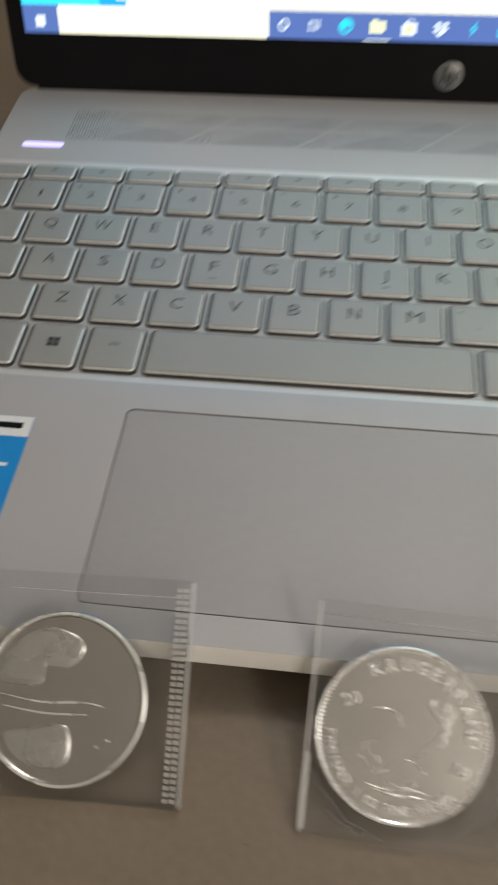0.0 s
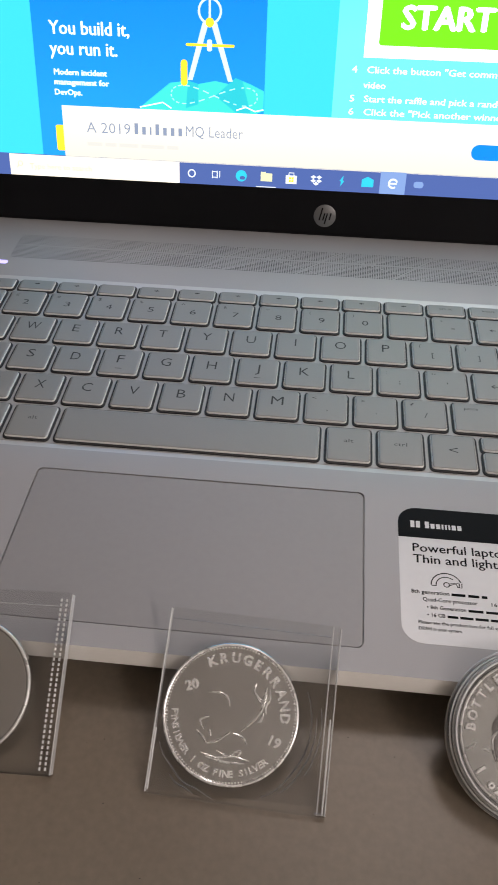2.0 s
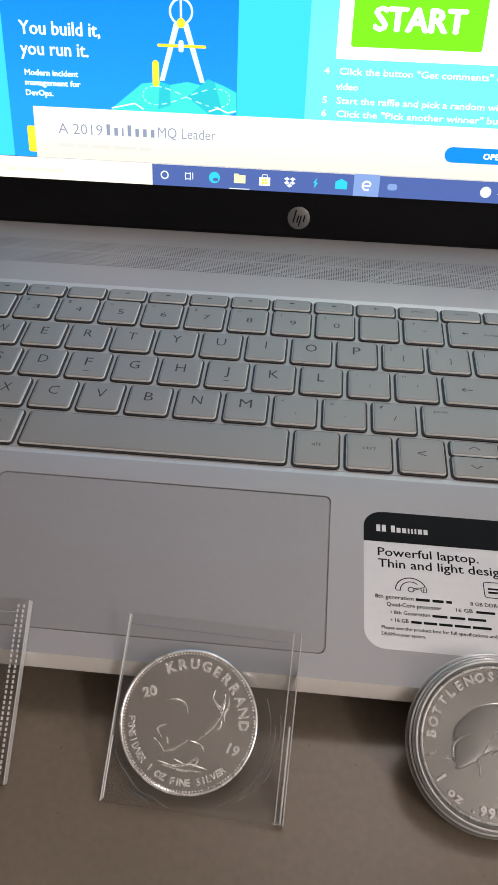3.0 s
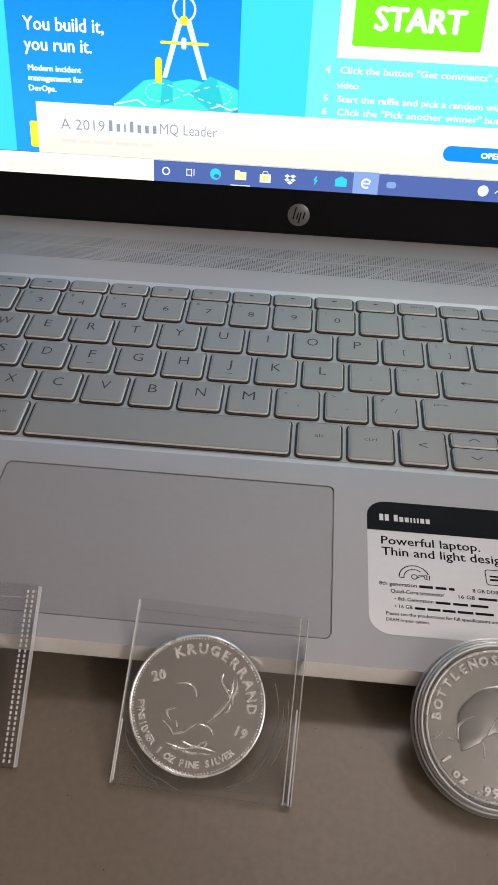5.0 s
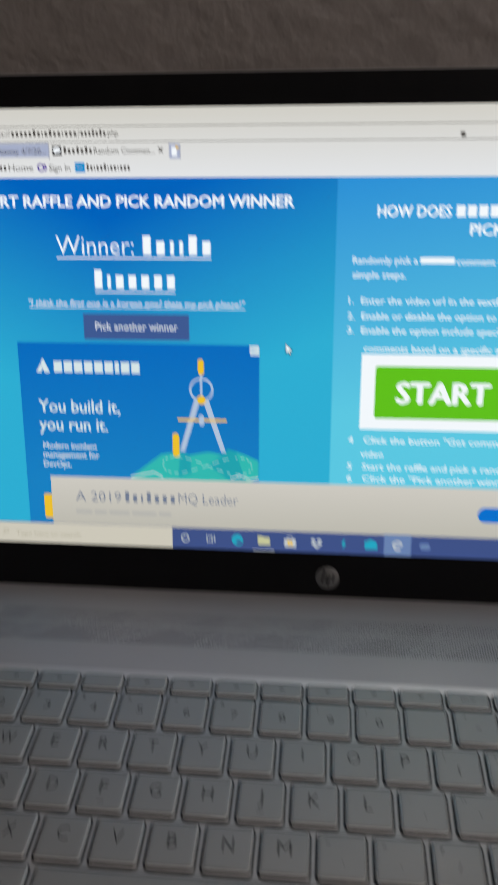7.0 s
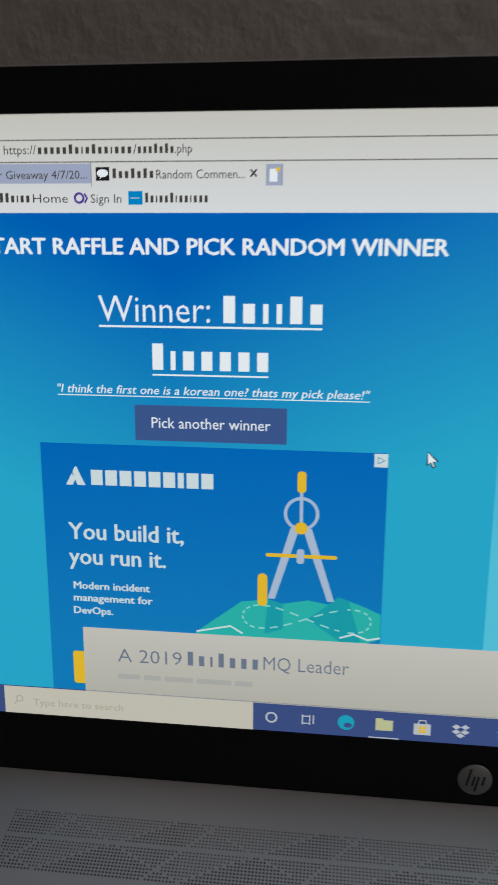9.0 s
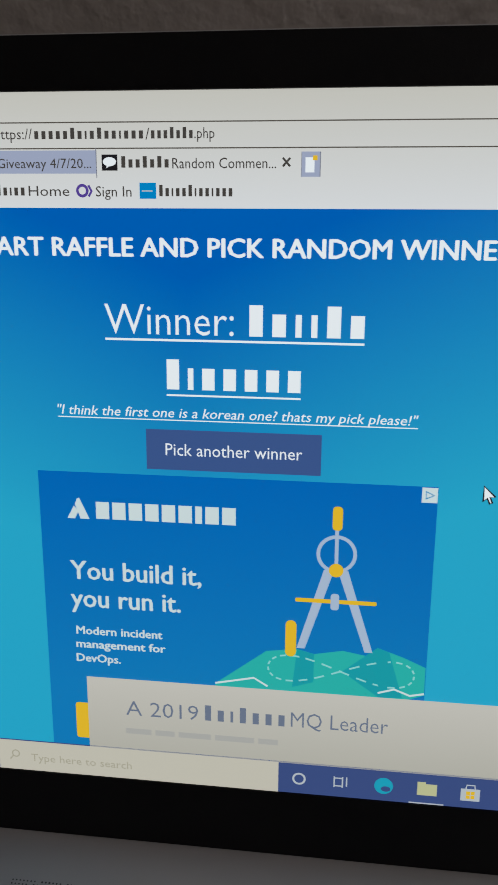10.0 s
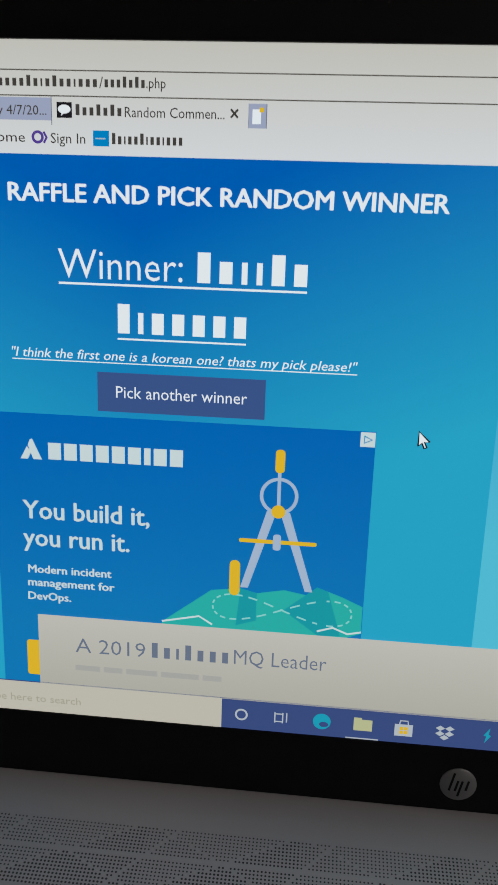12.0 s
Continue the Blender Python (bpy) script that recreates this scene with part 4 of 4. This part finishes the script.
def relief(parent, curves, z, w=0.0006, h=0.00034, name="relief"):
    for pts in curves:
        fine = []
        k = len(pts)
        for i in range(k - 1):
            p0, p1, p2, p3 = (Vector(pts[max(0, min(k - 1, j))]) for j in (i - 1, i, i + 1, i + 2))
            for s in range(5):
                u = s / 5
                fine.append(0.5 * ((2 * p1) + (p2 - p0) * u + (2 * p0 - 5 * p1 + 4 * p2 - p3) * u * u + (3 * p1 - p0 - 3 * p2 + p3) * u ** 3))
        fine.append(Vector(pts[-1]))
        part(name, stroke([(p.x, p.y) for p in fine], w, z, None, h), SILVER_RELIEF, parent, smooth=80)


def flip(name, label, m, w, h, stitched):
    """A clear vinyl coin holder: two sheets with welded sides."""
    f = thing(name, label, "coin holder", m, "coin holders on the table")
    for z in (-0.0012, 0.0016):
        part("sheet", slab(0, w, 0, h, ((0, z), (0, z + 0.00012)), 0.0012, 3), VINYL, f, "clear vinyl sheet")
    part("weld", box(0.0001, 0.0005, 0.0005, h - 0.0005, -0.0012, 0.0019, None, 0.00015), WELD, f, "whitish welded seam")
    part("weld", box(w - 0.0005, w - 0.0002, 0.0005, h - 0.0005, -0.0012, 0.0019, None, 0.00012), WELD, f, "whitish welded seam")
    part("weld", box(0.0005, w - 0.0005, 0.0002, 0.0005, -0.0012, 0.0018, None, 0.00012), VINYL, f)
    if stitched:
        for x in (w - 0.0034, w - 0.0018):
            for i in range(34):
                y = 0.0016 + i * (h - 0.003) / 34
                part("weld_stitch", STITCH, WELD, f, at=Matrix.Translation((x, y, 0.0017)))
        part("pocket_edge", box(0.006, w - 0.004, h - 0.0042, h - 0.0040, 0.0016, 0.0018, None, 0.00008), WELD, f)
    else:
        part("weld_line", box(w - 0.0027, w - 0.0024, 0.0005, h - 0.0005, 0.0014, 0.0019, None, 0.00012), WELD, f, "whitish welded seam")
        part("weld_line", box(0.0006, 0.0011, 0.0012, h * 0.34, 0.0014, 0.0020, None, 0.0002), WELD, f, "thick whitish end of the seam")
        part("weld_line", box(w - 0.0014, w - 0.0009, 0.0006, h * 0.5, 0.0014, 0.0020, None, 0.0002), WELD, f, "thick whitish end of the seam")
        # Small strip added to give the glint at the film's corner.
        part("corner_glint", slab(w - 0.0034, w - 0.0006, 0.0006, 0.0013, ((0, 0.0016), (0.0003, 0.0020)), 0.0003, 2), CREASE, f, "strip added for the bright glint at the film's corner")
        part("top_hem", box(0.0012, w - 0.0030, h - 0.0034, h - 0.0031, 0.0016, 0.0019, None, 0.0001), CREASE, f, "glossy hem line")
        for r, a, b in ((0.0222, -62, 24), (0.0236, -48, 6), (0.0250, -30, 12), (0.0216, 205, 262), (0.0230, 228, 276)):
            arc = [(0.0219 + r * math.cos(radians(a + (b - a) * i / 14)), 0.0229 + r * (1 + 0.02 * math.sin(i)) * math.sin(radians(a + (b - a) * i / 14))) for i in range(15)]
            part("crease", stroke([p for p in arc if 0.001 < p[0] < w - 0.003 and p[1] > 0.001], 0.0005, 0.0018, None, 0.0003), CREASE, f, "curved crease in the film")
    return f


STITCH = mesh_of(box(-0.00028, 0.00028, 0, 0.0009, -0.0002, 0.0003, None, 0.0001), WELD, 40)

FACE = Matrix.Translation((0, 0, 0.0004))
flip("coin_flip", "clear vinyl coin holder leaning on the laptop's front edge", leaning(-0.0012) @ pose(0, 0, 0.0, 0, 0, -1.8), 0.0503, 0.0512, False)
c = thing("silver_coin", "bright silver coin dated 2019 with raised lettering, in a clear holder", "coin", leaning(0.0, 0) @ Matrix.Translation((0.0207, 0.0229, 0.0002)), "coins on the table")
zf = coin_body(c, 0.01936, 0.0026, 0.0008, 130)
arc_text("letter", "KRUGERRAND", 0.0154, 115, 0, 0.0028, c, zf, SILVER_RELIEF, True, 0.008, 0.2)
flat_letters("digit", "20", -0.0118, 0.0070, 0.0027, c, zf, 18)
flat_letters("digit", "19", 0.0128, -0.0062, 0.0027, c, zf, -20)
arc_text("letter", "FYNSILWER 1 OZ FINE SILVER", 0.0158, 182, 312, 0.0018, c, zf, SILVER_RELIEF, False, 0.004, 0.2)
relief(c, [[(-0.0068, 0.0052), (-0.0035, 0.0054), (-0.0012, 0.0042), (-0.0004, 0.0020)],
           [(0.0098, 0.0060), (0.0088, 0.0022), (0.0070, -0.0008), (0.0048, -0.0030), (0.0032, -0.0046)],
           [(0.0060, 0.0072), (0.0072, 0.0050), (0.0088, 0.0030)], [(0.0096, 0.0080), (0.0092, 0.0052), (0.0084, 0.0026)],
           [(-0.0056, -0.0012), (-0.0084, -0.0024), (-0.0070, -0.0050)], [(-0.0060, -0.0084), (-0.0030, -0.0074), (0.0004, -0.0048)],
           [(-0.0092, -0.0050), (-0.0072, -0.0068), (-0.0060, -0.0084)], [(0.0010, -0.0050), (0.0040, -0.0060), (0.0052, -0.0078)],
           [(-0.0075, -0.0108), (-0.0030, -0.0118), (0.0015, -0.0112), (0.0064, -0.0120)], [(-0.0060, -0.0118), (-0.0010, -0.0128), (0.0050, -0.0128)],
           [(-0.0030, -0.0100), (0.0, -0.0112), (0.0020, -0.0104)],
           [(0.0066, 0.0088), (0.0062, 0.0066), (0.0078, 0.0048), (0.0092, 0.0042)], [(0.0104, 0.0078), (0.0108, 0.0050), (0.0098, 0.0028), (0.0100, 0.0008)],
           [(0.0092, 0.0010), (0.0088, -0.0010), (0.0078, -0.0016)], [(-0.0056, -0.0046), (-0.0050, -0.0064)], [(0.0012, -0.0104), (0.0036, -0.0096), (0.0030, -0.0112)]], zf, 0.0007, 0.0005)

flip("coin_flip", "clear vinyl coin holder with a stitched seam, leaning on the laptop", leaning(-0.0778) @ pose(0, 0, 0.0, 0, 0, 1.6), 0.0502, 0.0510, True)
c = thing("silver_coin", "plain bright silver coin with film reflections built as low relief", "coin", leaning(0.0) @ Matrix.Translation((-0.0572, 0.0229, 0.0002)), "coins on the table")
zf = coin_body(c, 0.0198, 0.0026, 0.0010)
def plateau(parent, pts, z, h, mat, name="film_glare_field"):
    """A low raised field with sloping sides."""
    cx, cy = sum(p[0] for p in pts) / len(pts), sum(p[1] for p in pts) / len(pts)
    k, fine = len(pts), []
    for i in range(k):
        p0, p1, p2, p3 = (Vector(pts[(i + j) % k]) for j in (-1, 0, 1, 2))
        for u in (0.0, 0.25, 0.5, 0.75):
            q = 0.5 * (2 * p1 + (p2 - p0) * u + (2 * p0 - 5 * p1 + 4 * p2 - p3) * u * u + (3 * p1 - p0 - 3 * p2 + p3) * u ** 3)
            fine.append((q.x, q.y))
    pts = fine
    part(name, loft(bmesh.new(), [[(cx + (x - cx) * k, cy + (y - cy) * k, q) for x, y in pts] for k, q in ((1.0, z - 0.0001), (0.97, z + 0.6 * h), (0.90, z + h), (0.5, z + 1.5 * h))]), mat, parent, smooth=60)


# Reflections of the film put into two raised fields on this coin.
plateau(c, [(-0.0165, 0.0030), (-0.0060, 0.0024), (-0.0052, 0.0066), (0.0012, 0.0072), (0.0040, 0.0120), (0.0006, 0.0150), (-0.0060, 0.0158), (-0.0120, 0.0120)], zf, 0.00028, FILM_GLARE)
plateau(c, [(-0.0130, -0.0090), (-0.0072, -0.0072), (-0.0020, -0.0060), (0.0022, -0.0064), (0.0026, -0.0140), (-0.0040, -0.0158), (-0.0100, -0.0136)], zf, 0.00028, FILM_GLARE)
# Thin ridges stand in for reflection lines and glints in the film.
relief(c, [[(-0.0150, -0.0002), (-0.0050, -0.0012), (0.0050, -0.0004), (0.0100, -0.0010)], [(-0.0140, -0.0028), (-0.0040, -0.0036), (0.0060, -0.0030)],
           [(0.0088, -0.0094), (0.0094, -0.0102)], [(0.0112, -0.0080), (0.0120, -0.0084)]], zf, 0.0005, 0.00012)


def capsule_coin():
    m = leaning(0.1041) @ Matrix.Translation((0, 0.0248, 0.0024))
    cap = thing("coin_capsule", "round clear plastic coin capsule leaning on the laptop's front edge", "coin capsule", m)
    part("capsule_back", disc(0, ((0.0228, -0.0030), (0.0236, -0.0024), (0.0236, -0.0018), (0.0205, -0.0018)), 80), ACRYLIC, cap, "clear plastic back")
    part("capsule_front", disc(0, ((0.0206, 0.0022), (0.0222, 0.0022), (0.0222, 0.0028), (0.0214, 0.0032)), 80), ACRYLIC, cap, "clear plastic front window")
    for r, t, z, mat in ((0.0233, 0.00050, -0.0012, CREASE), (0.0226, 0.00030, 0.0004, RIDGE), (0.0219, 0.00045, 0.0022, CREASE), (0.0213, 0.00026, 0.0030, RIDGE)):
        part("rim_ridge", tube_ring(r, t, 80, 8, z), mat, cap, "glossy clear rim ridge")
    part("inner_collar", disc(0, ((0.0222, -0.0017), (0.0222, 0.0012), (0.0207, 0.0018), (0.0207, 0.0012)), 80), COLLAR, cap, "clear inner collar")
    c = thing("silver_coin", "mirror-bright silver coin with raised lettering inside a capsule", "coin", m @ Matrix.Translation((0, 0, 0.0002)), "coins on the table")
    zf = coin_body(c, 0.0203, 0.0028, 0.0007, mat=PROOF)
    arc_text("letter", "BOTTLENOSE DOLPHIN", 0.0174, 176, 4, 0.0025, c, zf, SILVER_RELIEF, True, 0.02, 0.22)
    arc_text("letter", "1 oz .999 silver", 0.0172, 214, 326, 0.0025, c, zf, SILVER_RELIEF, False, 0.024, 0.22)
    plateau(c, [(-0.0113, 0.0029), (-0.0113, -0.0026), (-0.0104, -0.0074), (-0.0052, -0.0050), (0.0, -0.0020), (0.0080, -0.0040), (0.0130, -0.0012),
                (0.0122, 0.0058), (0.0040, 0.0104), (-0.0034, 0.0099), (-0.0076, 0.0072)], zf, 0.00018, SATIN, "dolphin_field")
    relief(c, [[(-0.0066, 0.0020), (-0.0090, 0.0010), (-0.0112, -0.0012), (-0.0112, -0.0040), (-0.0104, -0.0074)], [(-0.0186, -0.0046), (-0.0168, -0.0040), (-0.0156, -0.0026)]], zf + 0.0001, 0.0008, 0.0005)
    relief(c, [[(-0.0040, -0.0088), (-0.0042, -0.0060), (-0.0046, -0.0044), (-0.0036, -0.0032), (-0.0010, -0.0018)], [(-0.0138, -0.0044), (-0.0118, -0.0048)],
               [(-0.0036, -0.0032), (0.0010, 0.0040), (0.0070, 0.0066), (0.0120, 0.0030)], [(-0.0010, -0.0030), (0.0050, 0.0006), (0.0110, -0.0010)]], zf, 0.0010, 0.0005)


capsule_coin()


def crumbs():
    """Specks of dust and grit on the table."""
    bm = bmesh.new()
    rnd = random.Random(4)
    for i in range(22):
        x, y, r = rnd.uniform(-0.10, 0.16), rnd.uniform(-0.165, -0.104), rnd.uniform(0.0001, 0.00025)
        n = rnd.randint(4, 6)
        loft(bm, [[(x + r * k * rnd.uniform(0.6, 1.2) * math.cos(2 * math.pi * j / n), y + r * k * rnd.uniform(0.6, 1.2) * math.sin(2 * math.pi * j / n), ZT + z) for j in range(n)] for k, z in ((1, 0.0), (0.5, r))])
    tagged(part("grit", bm, RUBBER), "dark specks of grit on the table", "grit", kind="stuff")


crumbs()
